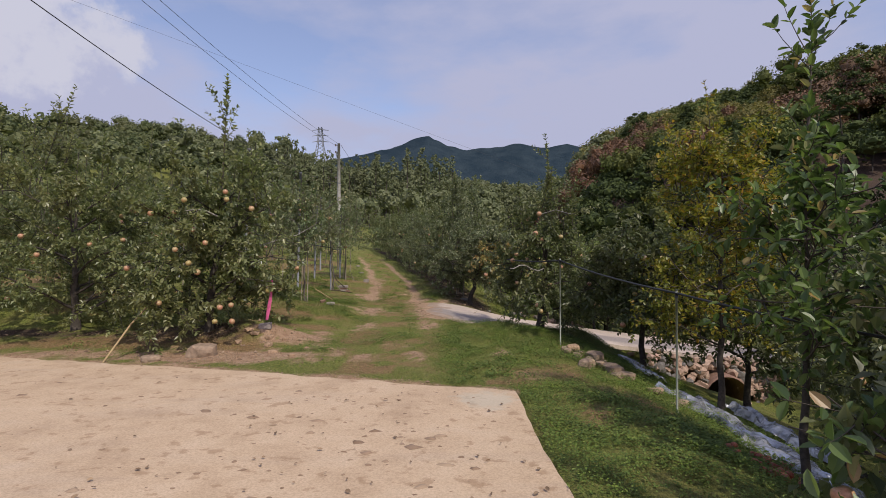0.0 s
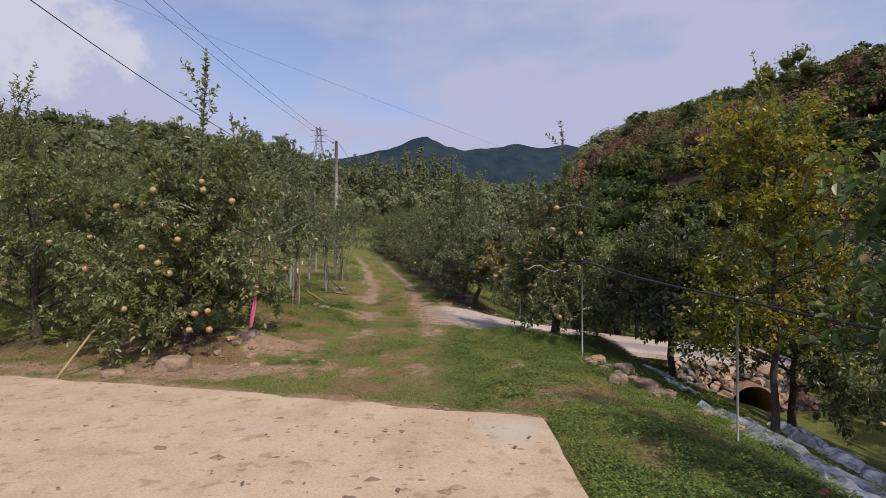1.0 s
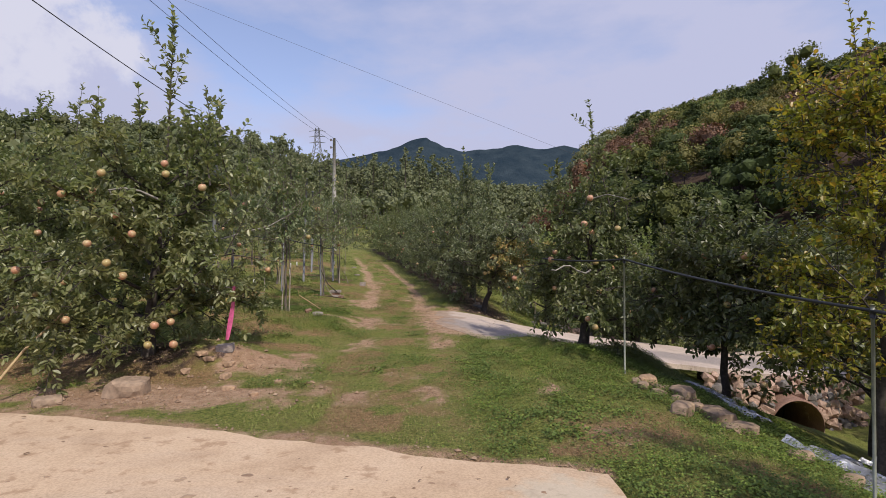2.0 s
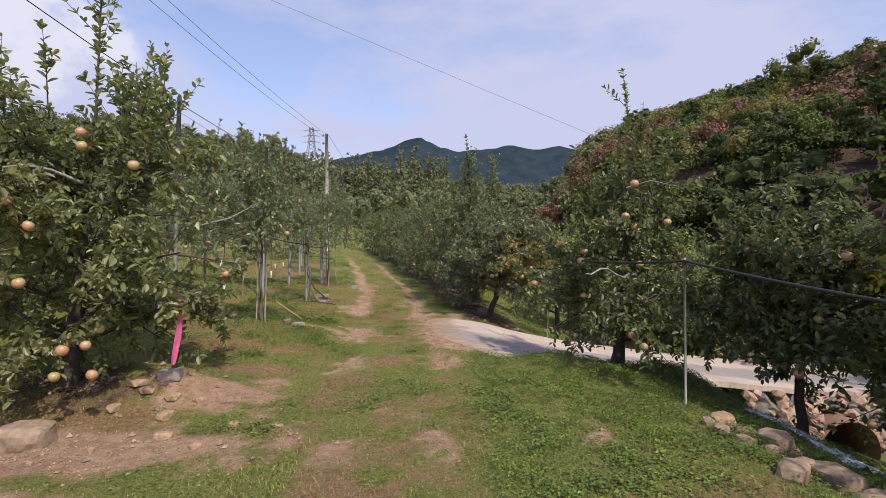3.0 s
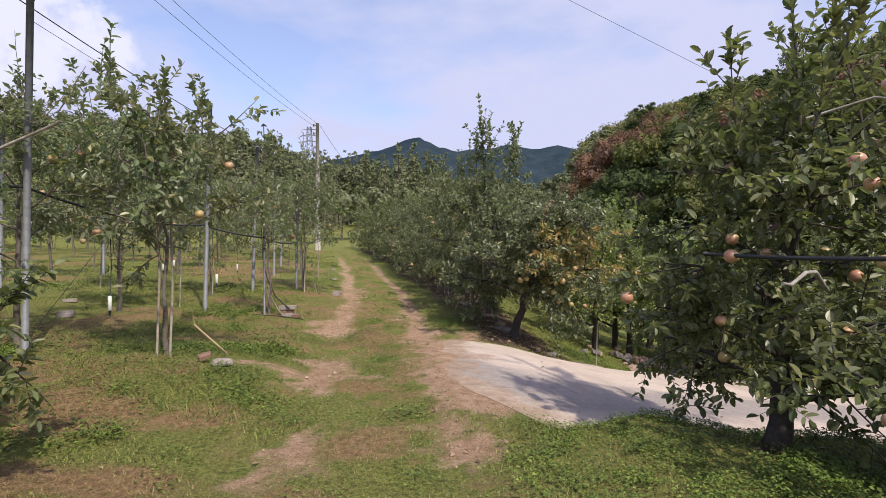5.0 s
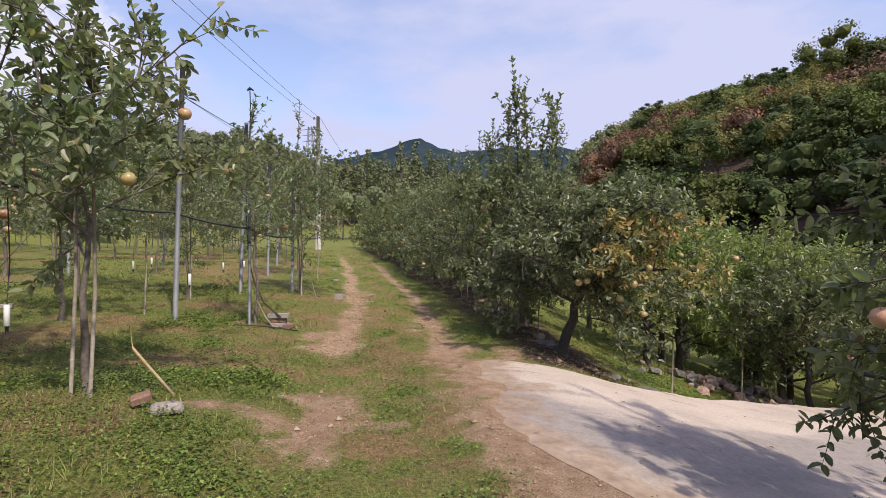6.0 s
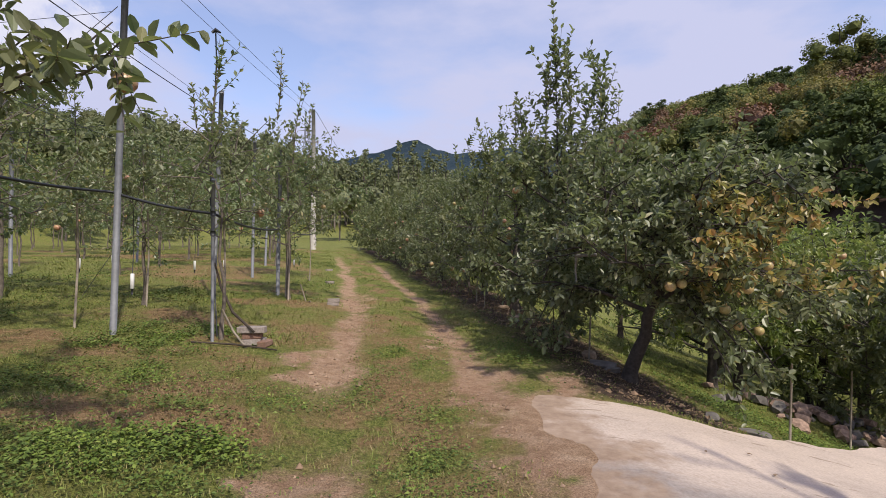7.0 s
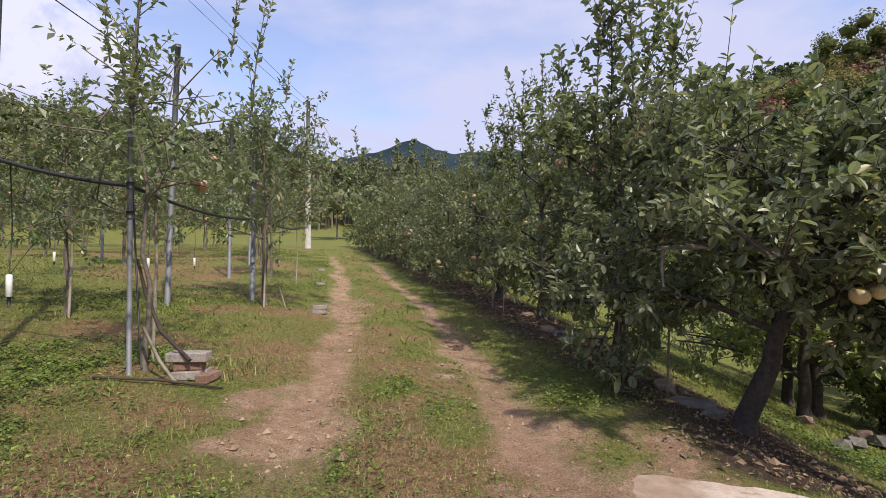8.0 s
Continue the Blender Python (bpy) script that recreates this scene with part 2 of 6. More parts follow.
def soil_material():
    """Earth, grass cover and leaf litter by the 'cover' of the ground."""
    m = Mat("orchard_ground", 0.95, 0, 0.25)
    cov = m.node("ShaderNodeAttribute")
    cov.attribute_name = "cover"
    split = m.node("ShaderNodeSeparateColor")
    m.link(cov.outputs["Color"], split.inputs["Color"])
    earth = m.ramp(m.noise(9.0, 7.0, 0.65), [(0.28, (0.24, 0.15, 0.09)), (0.5, (0.375, 0.25, 0.16)), (0.75, (0.52, 0.38, 0.27))])
    earth = m.mix(m.ramp(m.noise(1.3, 3.0), [(0.35, (0, 0, 0)), (0.7, (1, 1, 1))]), earth, m.mix(0.5, earth, (0.32, 0.19, 0.125)))
    sward = m.ramp(m.noise(34.0, 6.0, 0.75), [(0.36, (0.05, 0.064, 0.014)), (0.48, (0.125, 0.15, 0.03)), (0.6, (0.215, 0.225, 0.06)), (0.74, (0.32, 0.285, 0.12))])
    sward = m.mix(m.ramp(m.noise(2.4, 5.0, 0.65), [(0.44, (0, 0, 0)), (0.66, (1, 1, 1))]), sward, m.mix(0.4, sward, (0.24, 0.18, 0.075)))
    dry = m.ramp(m.noise(24.0, 6.0, 0.75), [(0.33, (0.11, 0.072, 0.032)), (0.52, (0.25, 0.16, 0.078)), (0.7, (0.39, 0.265, 0.145))])
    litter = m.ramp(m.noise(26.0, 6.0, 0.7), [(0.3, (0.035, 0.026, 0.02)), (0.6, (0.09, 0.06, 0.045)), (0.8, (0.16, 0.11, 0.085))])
    edge = m.noise(14.0, 5.0, 0.7)

    def ragged(channel):
        add = m.node("ShaderNodeMath")
        add.operation = "MULTIPLY_ADD"
        add.inputs[1].default_value = 0.75
        m.link(edge, add.inputs[0])
        m.link(channel, add.inputs[2])
        return m.ramp(add.outputs["Value"], [(0.6, (0, 0, 0)), (1.05, (1, 1, 1))])

    grain = m.ramp(m.noise(110.0, 4.0, 0.7), [(0.36, (0.62, 0.6, 0.58)), (0.62, (1.45, 1.45, 1.45))])
    col = m.mix(ragged(split.outputs["Red"]), earth, sward)
    col = m.mix(ragged(split.outputs["Green"]), col, dry)
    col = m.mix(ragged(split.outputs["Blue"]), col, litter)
    m.colour(m.mix(1.0, col, grain, "MULTIPLY"))
    m.bump(m.noise(38.0, 8.0, 0.75), 1.0, 0.035)
    return m.mat


def concrete_material():
    """Pale dusty concrete with damp stains, clods and fine grit."""
    m = Mat("dusty_concrete", 0.9, 0, 0.3)
    base = m.ramp(m.noise(2.2, 6.0, 0.6), [(0.28, (0.47, 0.335, 0.222)), (0.5, (0.57, 0.42, 0.285)), (0.75, (0.62, 0.472, 0.335))])
    streak = m.ramp(m.noise(1.6, 4.0, 0.6, False, (0.35, 1.6, 1)), [(0.52, (0, 0, 0)), (0.7, (1, 1, 1))])
    base = m.mix(streak, base, m.mix(0.22, base, (0.42, 0.34, 0.28)))
    grit = m.ramp(m.noise(60.0, 5.0, 0.7), [(0.3, (0.72, 0.7, 0.68)), (0.6, (1, 1, 1))])
    base = m.mix(1.0, base, grit, "MULTIPLY")
    marks = m.ramp(m.noise(5.2, 6.0, 0.66, False, (0.9, 1.1, 1)), [(0.57, (0, 0, 0)), (0.63, (1, 1, 1))])
    base = m.mix(marks, base, m.mix(0.46, base, (0.24, 0.135, 0.07)))
    gap = m.node("ShaderNodeVectorMath")
    gap.operation = "DISTANCE"
    gap.inputs[1].default_value = (0.5, 5.1, -0.178)
    m.link(m.place(), gap.inputs[0])
    worn = m.node("ShaderNodeMath")
    worn.operation = "MULTIPLY_ADD"
    worn.inputs[1].default_value = 0.6
    m.link(m.noise(6.0, 5.0, 0.65), worn.inputs[0])
    m.link(gap.outputs["Value"], worn.inputs[2])
    base = m.mix(m.ramp(worn.outputs["Value"], [(0.5, (0.5, 0.5, 0.5)), (0.66, (0, 0, 0))]), base, (0.47, 0.44, 0.36))
    m.colour(base)
    m.bump(m.noise(22.0, 8.0, 0.65), 0.5, 0.01)
    return m.mat


def worn_road_material():
    m = Mat("worn_ramp_concrete", 0.9, 0, 0.3)
    base = m.ramp(m.noise(1.1, 6.0, 0.6, False, (0.8, 1.4, 1)), [(0.36, (0.45, 0.37, 0.315)), (0.5, (0.52, 0.43, 0.365)), (0.62, (0.58, 0.48, 0.405))])
    across = m.node("ShaderNodeAttribute")
    across.attribute_name = "across"
    band = m.node("ShaderNodeMath")
    band.operation = "MULTIPLY_ADD"
    band.inputs[1].default_value = 0.3
    m.link(m.noise(2.6, 6.0, 0.65, False, (0.6, 1.5, 1)), band.inputs[0])
    m.link(across.outputs["Fac"], band.inputs[2])
    worn = m.ramp(band.outputs["Value"], [(0.26, (0, 0, 0)), (0.38, (0.85, 0.85, 0.85)), (0.66, (0.85, 0.85, 0.85)), (0.76, (0, 0, 0))])
    base = m.mix(worn, base, m.ramp(m.noise(14.0, 5.0, 0.65), [(0.35, (0.25, 0.218, 0.205)), (0.65, (0.33, 0.29, 0.27))]))
    grit = m.ramp(m.noise(50.0, 5.0, 0.7), [(0.3, (0.74, 0.72, 0.7)), (0.6, (1, 1, 1))])
    base = m.mix(1.0, base, grit, "MULTIPLY")
    marks = m.ramp(m.noise(5.2, 5.0, 0.6, False, (0.5, 1.7, 1)), [(0.63, (0, 0, 0)), (0.67, (1, 1, 1))])
    base = m.mix(marks, base, m.mix(0.6, base, (0.2, 0.15, 0.11)))
    xyz = m.node("ShaderNodeSeparateXYZ")
    m.link(m.place(), xyz.inputs["Vector"])
    ahead = m.node("ShaderNodeMapRange")
    ahead.inputs["From Min"].default_value, ahead.inputs["From Max"].default_value = 11.6, 8.6
    ahead.inputs["To Max"].default_value = -2.04
    m.link(xyz.outputs["Y"], ahead.inputs["Value"])
    along_edge = m.node("ShaderNodeMath")
    m.link(xyz.outputs["X"], along_edge.inputs[0])
    m.link(ahead.outputs["Result"], along_edge.inputs[1])
    reach = m.node("ShaderNodeMapRange")
    reach.inputs["From Min"].default_value, reach.inputs["From Max"].default_value = 0.45, -0.5
    reach.inputs["To Max"].default_value = 0.5
    m.link(along_edge.outputs["Value"], reach.inputs["Value"])
    smear = m.node("ShaderNodeMath")
    smear.operation = "MULTIPLY_ADD"
    smear.inputs[1].default_value = 1.0
    m.link(m.noise(3.0, 7.0, 0.65), smear.inputs[0])
    m.link(reach.outputs["Result"], smear.inputs[2])
    earth = m.ramp(m.noise(9.0, 7.0, 0.65), [(0.28, (0.2, 0.13, 0.085)), (0.5, (0.3, 0.21, 0.145)), (0.75, (0.42, 0.315, 0.235))])
    base = m.mix(m.ramp(smear.outputs["Value"], [(0.66, (0, 0, 0)), (0.86, (0.85, 0.85, 0.85))]), base, earth)
    m.colour(base)
    m.bump(m.noise(24.0, 8.0, 0.65), 0.5, 0.01)
    return m.mat


def apple_material(name, ground, blush):
    m = Mat(name, 0.35, 0, 0.5)
    shift = m.node("ShaderNodeVectorMath")
    shift.operation = "ADD"
    where = m.node("ShaderNodeTexCoord").outputs["Object"]
    m.link(where, shift.inputs[0])
    m.link(m.each(), shift.inputs[1])
    n = m.node("ShaderNodeTexNoise", Scale=11.0, Detail=3.0)
    m.link(shift.outputs["Vector"], n.inputs["Vector"])
    skin = m.ramp(n.outputs["Fac"], [(0.35, ground), (0.62, blush)])
    speck = m.ramp(m.noise(160.0, 2.0, 0.5, True), [(0.35, (0.8, 0.78, 0.72)), (0.6, (1, 1, 1))])
    m.colour(m.mix(1.0, skin, speck, "MULTIPLY"))
    return m.mat


def tarp_material():
    m = Mat("silver_mulch_film", 0.24, 0.6, 0.6)
    m.colour(m.ramp(m.noise(7.0, 5.0, 0.6), [(0.3, (0.28, 0.29, 0.32)), (0.5, (0.6, 0.61, 0.66)), (0.7, (0.82, 0.83, 0.88))]))
    m.bump(m.noise(16.0, 5.0, 0.6, False, (1, 0.4, 1)), 0.9, 0.03)
    return m.mat


def grass_material(name, stops, patch):
    m = Mat(name, 0.6, 0, 0.25)
    col = m.ramp(m.island(), stops)
    zone = m.ramp(m.noise(1.7, 6.0, 0.7), [(0.4, (0, 0, 0)), (0.6, (1, 1, 1))])
    m.colour(m.mix(zone, col, m.mix(0.65, col, patch)))
    return m.mat


GROUND = soil_material()
CONCRETE = concrete_material()
RAMP = worn_road_material()
APPLE_RED = apple_material("blushed_apple_skin", (0.48, 0.36, 0.19), (0.5, 0.25, 0.16))
APPLE_YELLOW = apple_material("yellow_apple_skin", (0.42, 0.36, 0.14), (0.42, 0.29, 0.14))
APPLE_FALLEN = apple_material("fallen_red_apple_skin", (0.26, 0.045, 0.03), (0.34, 0.12, 0.06))
TARP = tarp_material()
BLADE = grass_material("grass_blade", [(0.0, (0.075, 0.11, 0.018)), (0.4, (0.145, 0.195, 0.034)), (0.78, (0.22, 0.265, 0.055)), (0.92, (0.31, 0.28, 0.1)), (1.0, (0.4, 0.33, 0.19))], (0.235, 0.23, 0.065))
CLOVER = grass_material("weed_leaf", [(0.0, (0.0538, 0.088, 0.0138)), (0.5, (0.112, 0.167, 0.026)), (0.85, (0.174, 0.234, 0.0382)), (1.0, (0.251, 0.299, 0.0688))], (0.0848, 0.123, 0.0321))
STRAW = grass_material("dry_grass", [(0.0, (0.15, 0.095, 0.048)), (0.45, (0.29, 0.19, 0.1)), (0.85, (0.42, 0.31, 0.175)), (1.0, (0.52, 0.43, 0.28))], (0.27, 0.19, 0.095))


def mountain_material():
    m = Mat("hazed_far_forest", 1.0, 0, 0.0)
    # Forest base colour turned bluish and dull to carry the distance haze.
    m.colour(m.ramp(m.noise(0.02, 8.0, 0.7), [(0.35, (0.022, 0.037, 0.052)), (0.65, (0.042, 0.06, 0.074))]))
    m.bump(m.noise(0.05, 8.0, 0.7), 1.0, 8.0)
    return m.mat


MOUNTAIN = mountain_material()
STRAW_DARK = grass_material("dead_leaf", [(0.0, (0.12, 0.075, 0.045)), (0.5, (0.22, 0.145, 0.09)), (1.0, (0.34, 0.24, 0.15))], (0.2, 0.14, 0.09))

# ---- lie of the land ----


def sstep(a, b, v):
    t = np.clip((v - a) / (b - a), 0, 1)
    return t * t * (3 - 2 * t)


def track_x(y):
    """The middle of the grass track."""
    return np.interp(y, [-20, 9, 12, 14, 18, 20, 30, 42, 60], [-1.0, -1.0, -1.12, -1.32, -1.75, -2.1, -4.1, -6.9, -11.0])


def near_edge(x):
    return np.interp(x, [-0.55, -0.35, 0.3, 0.8, 1.5, 2.9, 4.1, 6, 10], [12.6, 11.6, 10.5, 10.42, 11.0, 11.8, 12.35, 13.0, 14.2])


def far_edge(x):
    return np.interp(x, [-0.55, -0.3, 0, 1, 2, 3, 4, 10], [13.75, 14.1, 14.05, 13.85, 14.05, 14.5, 15.0, 17.6])


def ramp_z(x):
    return np.interp(x, [-0.6, 0.0, 0.6, 2.0, 4.0, 5.3, 7.0, 10.0], [-0.065, -0.07, -0.16, -0.5, -0.9, -1.13, -1.42, -1.75])


def wobble(x, y, s, seed=0.0):
    """Cheap smooth unevenness from crossed waves."""
    return (np.sin(x * s * 1.3 + y * s * 0.7 + 1.7 + seed) + np.sin(-x * s * 0.8 + y * s * 1.45 + 0.4 + 2 * seed)
            + 0.6 * np.sin(x * s * 2.3 - y * s * 1.9 + 2.2 + seed) + 0.5 * np.sin(x * s * 3.1 + y * s * 2.7 + 3 * seed)) / 3.1


def lattice(ix, iy, seed):
    h = (ix.astype(np.int64) * 374761393 + iy.astype(np.int64) * 668265263 + seed * 974634777) & 0xFFFFFFFF
    h = ((h ^ (h >> 13)) * 1274126177) & 0xFFFFFFFF
    return ((h ^ (h >> 16)) & 0xFFFF) / 65535.0


def fbm(x, y, scale, seed=0, octaves=4):
    """Value noise from 0 to 1, rough at several scales."""
    x, y = np.asarray(x, float) * scale, np.asarray(y, float) * scale
    out, amp, total = 0.0, 1.0, 0.0
    for o in range(octaves):
        ix, iy = np.floor(x), np.floor(y)
        fx, fy = x - ix, y - iy
        fx, fy = fx * fx * (3 - 2 * fx), fy * fy * (3 - 2 * fy)
        a, b = lattice(ix, iy, seed + o), lattice(ix + 1, iy, seed + o)
        c, d = lattice(ix, iy + 1, seed + o), lattice(ix + 1, iy + 1, seed + o)
        out = out + amp * ((a * (1 - fx) + b * fx) * (1 - fy) + (c * (1 - fx) + d * fx) * fy)
        total += amp
        amp *= 0.55
        x, y = x * 2.13 + 5.7, y * 2.13 + 1.9
    return out / total


def land(x, y):
    """Height of the ground."""
    x, y = np.asarray(x, float), np.asarray(y, float)
    z = np.interp(y, [-80, 7, 14, 43, 70, 120, 210, 1000], [-0.19, -0.19, -0.04, 0.92, 2.0, 6, 22, 30])
    z = z + np.interp(-x, [1.2, 7.2, 17.2], [0.0, 0.57, 0.8]) * sstep(7.6, 11.5, y)
    z = z + 0.13 * np.exp(-(((x + 3.0) / 1.1) ** 2 + ((y - 11.4) / 1.3) ** 2))
    z = z + 0.2 * np.exp(-(((x + 3.7) / 1.1) ** 2 + ((y - 8.75) / 0.6) ** 2))
    z = z + 0.33 * np.exp(-(((x - 2.9) / 0.7) ** 2 + ((y - 10.5) / 0.5) ** 2))
    z = z + 0.28 * np.exp(-(((x - 4.3) / 1.1) ** 2 + ((y - 16.5) / 0.5) ** 2))
    z = z + 0.13 * np.exp(-(((x + 3.15) / 0.5) ** 2 + ((y - 8.6) / 0.35) ** 2))
    x0 = 2.0 - 1.7 * sstep(8.8, 13.5, y)
    d = x - x0
    z = z - np.minimum(0.36 * (np.sqrt(d * d + 0.06) + d) / 2, 2.6)
    rr = np.interp(y, [-200, 0, 40, 60, 90, 120, 200, 300, 420], [6, 7, 10, 18, 28, 34, 46, 60, 4])
    rise = 1.5 * np.maximum(x - np.maximum(np.maximum(13, 0.2 * y), 34 - 0.35 * y), 0)
    z = z + rr * (1 - np.exp(-rise / np.maximum(rr, 1)))
    lr = np.interp(y, [-200, 40, 95, 160, 260, 380], [16, 17, 20, 28, 38, 6])
    rise = 0.42 * np.maximum(-x - 34, 0)
    z = z + lr * (1 - np.exp(-rise / np.maximum(lr, 1) * 1.25))
    crest = np.interp(x, [-3000, -1200, -700, -450, -290, -130, -80, -47, 0, 60, 110, 180, 210, 290, 340, 380, 600, 1200, 3000],
                      [60, 120, 200, 240, 268, 306, 328, 340, 316, 302, 309, 316, 320, 306, 316, 304, 260, 160, 60])
    crest = crest + 4 * wobble(x, y, 0.05)
    z = z + (crest - 30) * np.exp(-(((y - 1500) / 330.0) ** 2))
    near = sstep(45, 15, np.hypot(x, y - 12))
    z = z + near * (0.022 * wobble(x, y, 2.1) + 0.012 * wobble(x, y, 6.3, 1.0))
    rut = np.exp(-(((x - track_x(y) + 0.68) / 0.26) ** 2)) + np.exp(-(((x - track_x(y) - 0.68) / 0.24) ** 2))
    z = z - 0.045 * rut * sstep(8, 11, y) * sstep(45, 35, y)
    # cut for the ramp and the yard slab
    spill = x + 0.5 * (fbm(x, y, 1.1, 83, 3) - 0.5)
    apron = sstep(-1.15, -0.5, x) * sstep(1.6, 0.4, x) * sstep(near_edge(x + 0.5) - 0.45, near_edge(x + 0.5) - 0.05, y) * sstep(far_edge(x) + 0.5, far_edge(x) + 0.05, y)
    z = z * (1 - apron) + (ramp_z(x) - 0.005 + 0.02 * sstep(-0.24, -0.42, spill)) * apron
    e = 0.27 * sstep(0.8, 1.8, x)
    inside = sstep(-0.34, -0.18, spill) * sstep(10.6, 9.8, x) * sstep(near_edge(x) + 0.15 - 1.35 * e, near_edge(x) + 0.35 - 1.35 * e, y) * sstep(far_edge(x) - 0.05 + e, far_edge(x) - 0.25 + e, y)
    z = z * (1 - inside) + np.minimum(z, ramp_z(x) - 0.035) * inside
    yard = sstep(0.95, 0.75, x) * sstep(yard_edge(x) + 0.12, yard_edge(x) - 0.12, y)
    return z - 0.06 * yard


def yard_edge(x):
    return np.interp(x, [-16, -6.6, -4.5, -2.8, -0.92, 0.81, 1.2], [9.9, 7.35, 6.84, 6.47, 5.92, 5.43, 5.3])


def on_land(x, y):
    return float(land(x, y))


# ---- mesh helpers ----


def mesh_of(name, verts, faces, mat, smooth=False):
    me = bpy.data.meshes.new(name)
    me.from_pydata([tuple(v) for v in verts] if not isinstance(verts, np.ndarray) else verts.tolist(), [], faces if isinstance(faces, list) else faces.tolist())
    if mat:
        me.materials.append(mat)
    if smooth:
        me.polygons.foreach_set("use_smooth", np.array([len(q) < 5 for q in (faces if isinstance(faces, list) else faces.tolist())]))
    me.update()
    return me


def raw_mesh(name, verts, loops, sizes, mat, smooth=False):
    """A large mesh from flat arrays: corner indices and the corners of each face."""
    me = bpy.data.meshes.new(name)
    me.vertices.add(len(verts))
    me.vertices.foreach_set("co", np.ascontiguousarray(verts, np.float32).ravel())
    me.loops.add(len(loops))
    me.loops.foreach_set("vertex_index", np.ascontiguousarray(loops, np.int32))
    me.polygons.add(len(sizes))
    starts = np.concatenate([[0], np.cumsum(sizes)[:-1]])
    me.polygons.foreach_set("loop_start", starts.astype(np.int32))
    me.polygons.foreach_set("use_smooth", np.full(len(sizes), smooth))
    me.materials.append(mat)
    me.update(calc_edges=True)
    me.validate()
    return me


def thing(name, label, category, at=(0, 0, 0), turn=0.0, group="", kind=""):
    ob = new(name)
    ob.matrix_basis = pose(*at, 0, 0, turn)
    ob.empty_display_size = 0.1
    return tagged(ob, label, category, group, kind)


def part(name, data, parent, label="", m=None, kind=""):
    ob = new(name, data)
    ob.parent = parent
    if m is not None:
        ob.matrix_basis = m
    return tagged(ob, label, "", "", kind)


class Tubes:
    """Collects bent tapering tubes into one mesh."""

    def __init__(self):
        self.v, self.f = [], []

    def add(self, pts, radii, sides=6, cap=True):
        pts = np.asarray(pts, float)
        n = len(pts)
        radii = np.broadcast_to(np.asarray(radii, float), (n,))
        tang = np.gradient(pts, axis=0)
        tang /= np.linalg.norm(tang, axis=1)[:, None] + 1e-9
        ref = np.array([0.0, 0, 1]) if abs(tang[:, 2]).mean() < 0.8 else np.array([1.0, 0, 0])
        a = np.cross(tang, ref)
        a /= np.linalg.norm(a, axis=1)[:, None] + 1e-9
        b = np.cross(tang, a)
        ang = np.arange(sides) * 2 * math.pi / sides
        ring = pts[:, None] + radii[:, None, None] * (np.cos(ang)[None, :, None] * a[:, None] + np.sin(ang)[None, :, None] * b[:, None])
        o = len(self.v)
        self.v.extend(ring.reshape(-1, 3).tolist())
        for i in range(n - 1):
            for j in range(sides):
                k = (j + 1) % sides
                self.f.append([o + i * sides + j, o + i * sides + k, o + (i + 1) * sides + k, o + (i + 1) * sides + j])
        if cap:
            self.f.append([o + j for j in range(sides)])
            self.f.append([o + (n - 1) * sides + j for j in range(sides)][::-1])
        return self

    def mesh(self, name, mat):
        return mesh_of(name, self.v, self.f, mat, True)


def tube(name, pts, radii, mat, sides=8):
    return Tubes().add(pts, radii, sides).mesh(name, mat)


def leaves_mesh(name, pos, axis, up, length, mat, width=0.52, simple=False, rng=None):
    """Folded leaves, each an island: from its stalk along axis, its face towards up."""
    axis = axis / (np.linalg.norm(axis, axis=1)[:, None] + 1e-9)
    side = np.cross(axis, up)
    side /= np.linalg.norm(side, axis=1)[:, None] + 1e-9
    face = np.cross(side, axis)
    L = length[:, None]
    W = L * width * 0.5
    n = len(pos)
    if simple:
        v = np.stack([pos, pos + axis * L * 0.5 + side * W + face * L * 0.08, pos + axis * L - face * L * 0.12, pos + axis * L * 0.5 - side * W + face * L * 0.08], 1)
        base = (np.arange(n) * 4)[:, None]
        loops = np.concatenate([base + [0, 3, 2], base + [0, 2, 1]], 1).ravel()
        return raw_mesh(name, v.reshape(-1, 3), loops, np.full(2 * n, 3), mat)
    out = [(0.2, 0.78, 0.08), (0.52, 1.0, 0.1), (0.84, 0.62, 0.02)]
    ring = [pos] + [pos + axis * L * k + side * W * w + face * L * h for k, w, h in out] + [pos + axis * L - face * L * 0.1]
    ring += [pos + axis * L * k - side * W * w + face * L * h for k, w, h in out[::-1]]
    v = np.stack(ring, 1)
    base = (np.arange(n) * 8)[:, None]
    loops = np.concatenate([base + [0, 4, 3, 2, 1], base + [0, 7, 6, 5, 4]], 1).ravel()
    return raw_mesh(name, v.reshape(-1, 3), loops, np.full(2 * n, 5), mat)


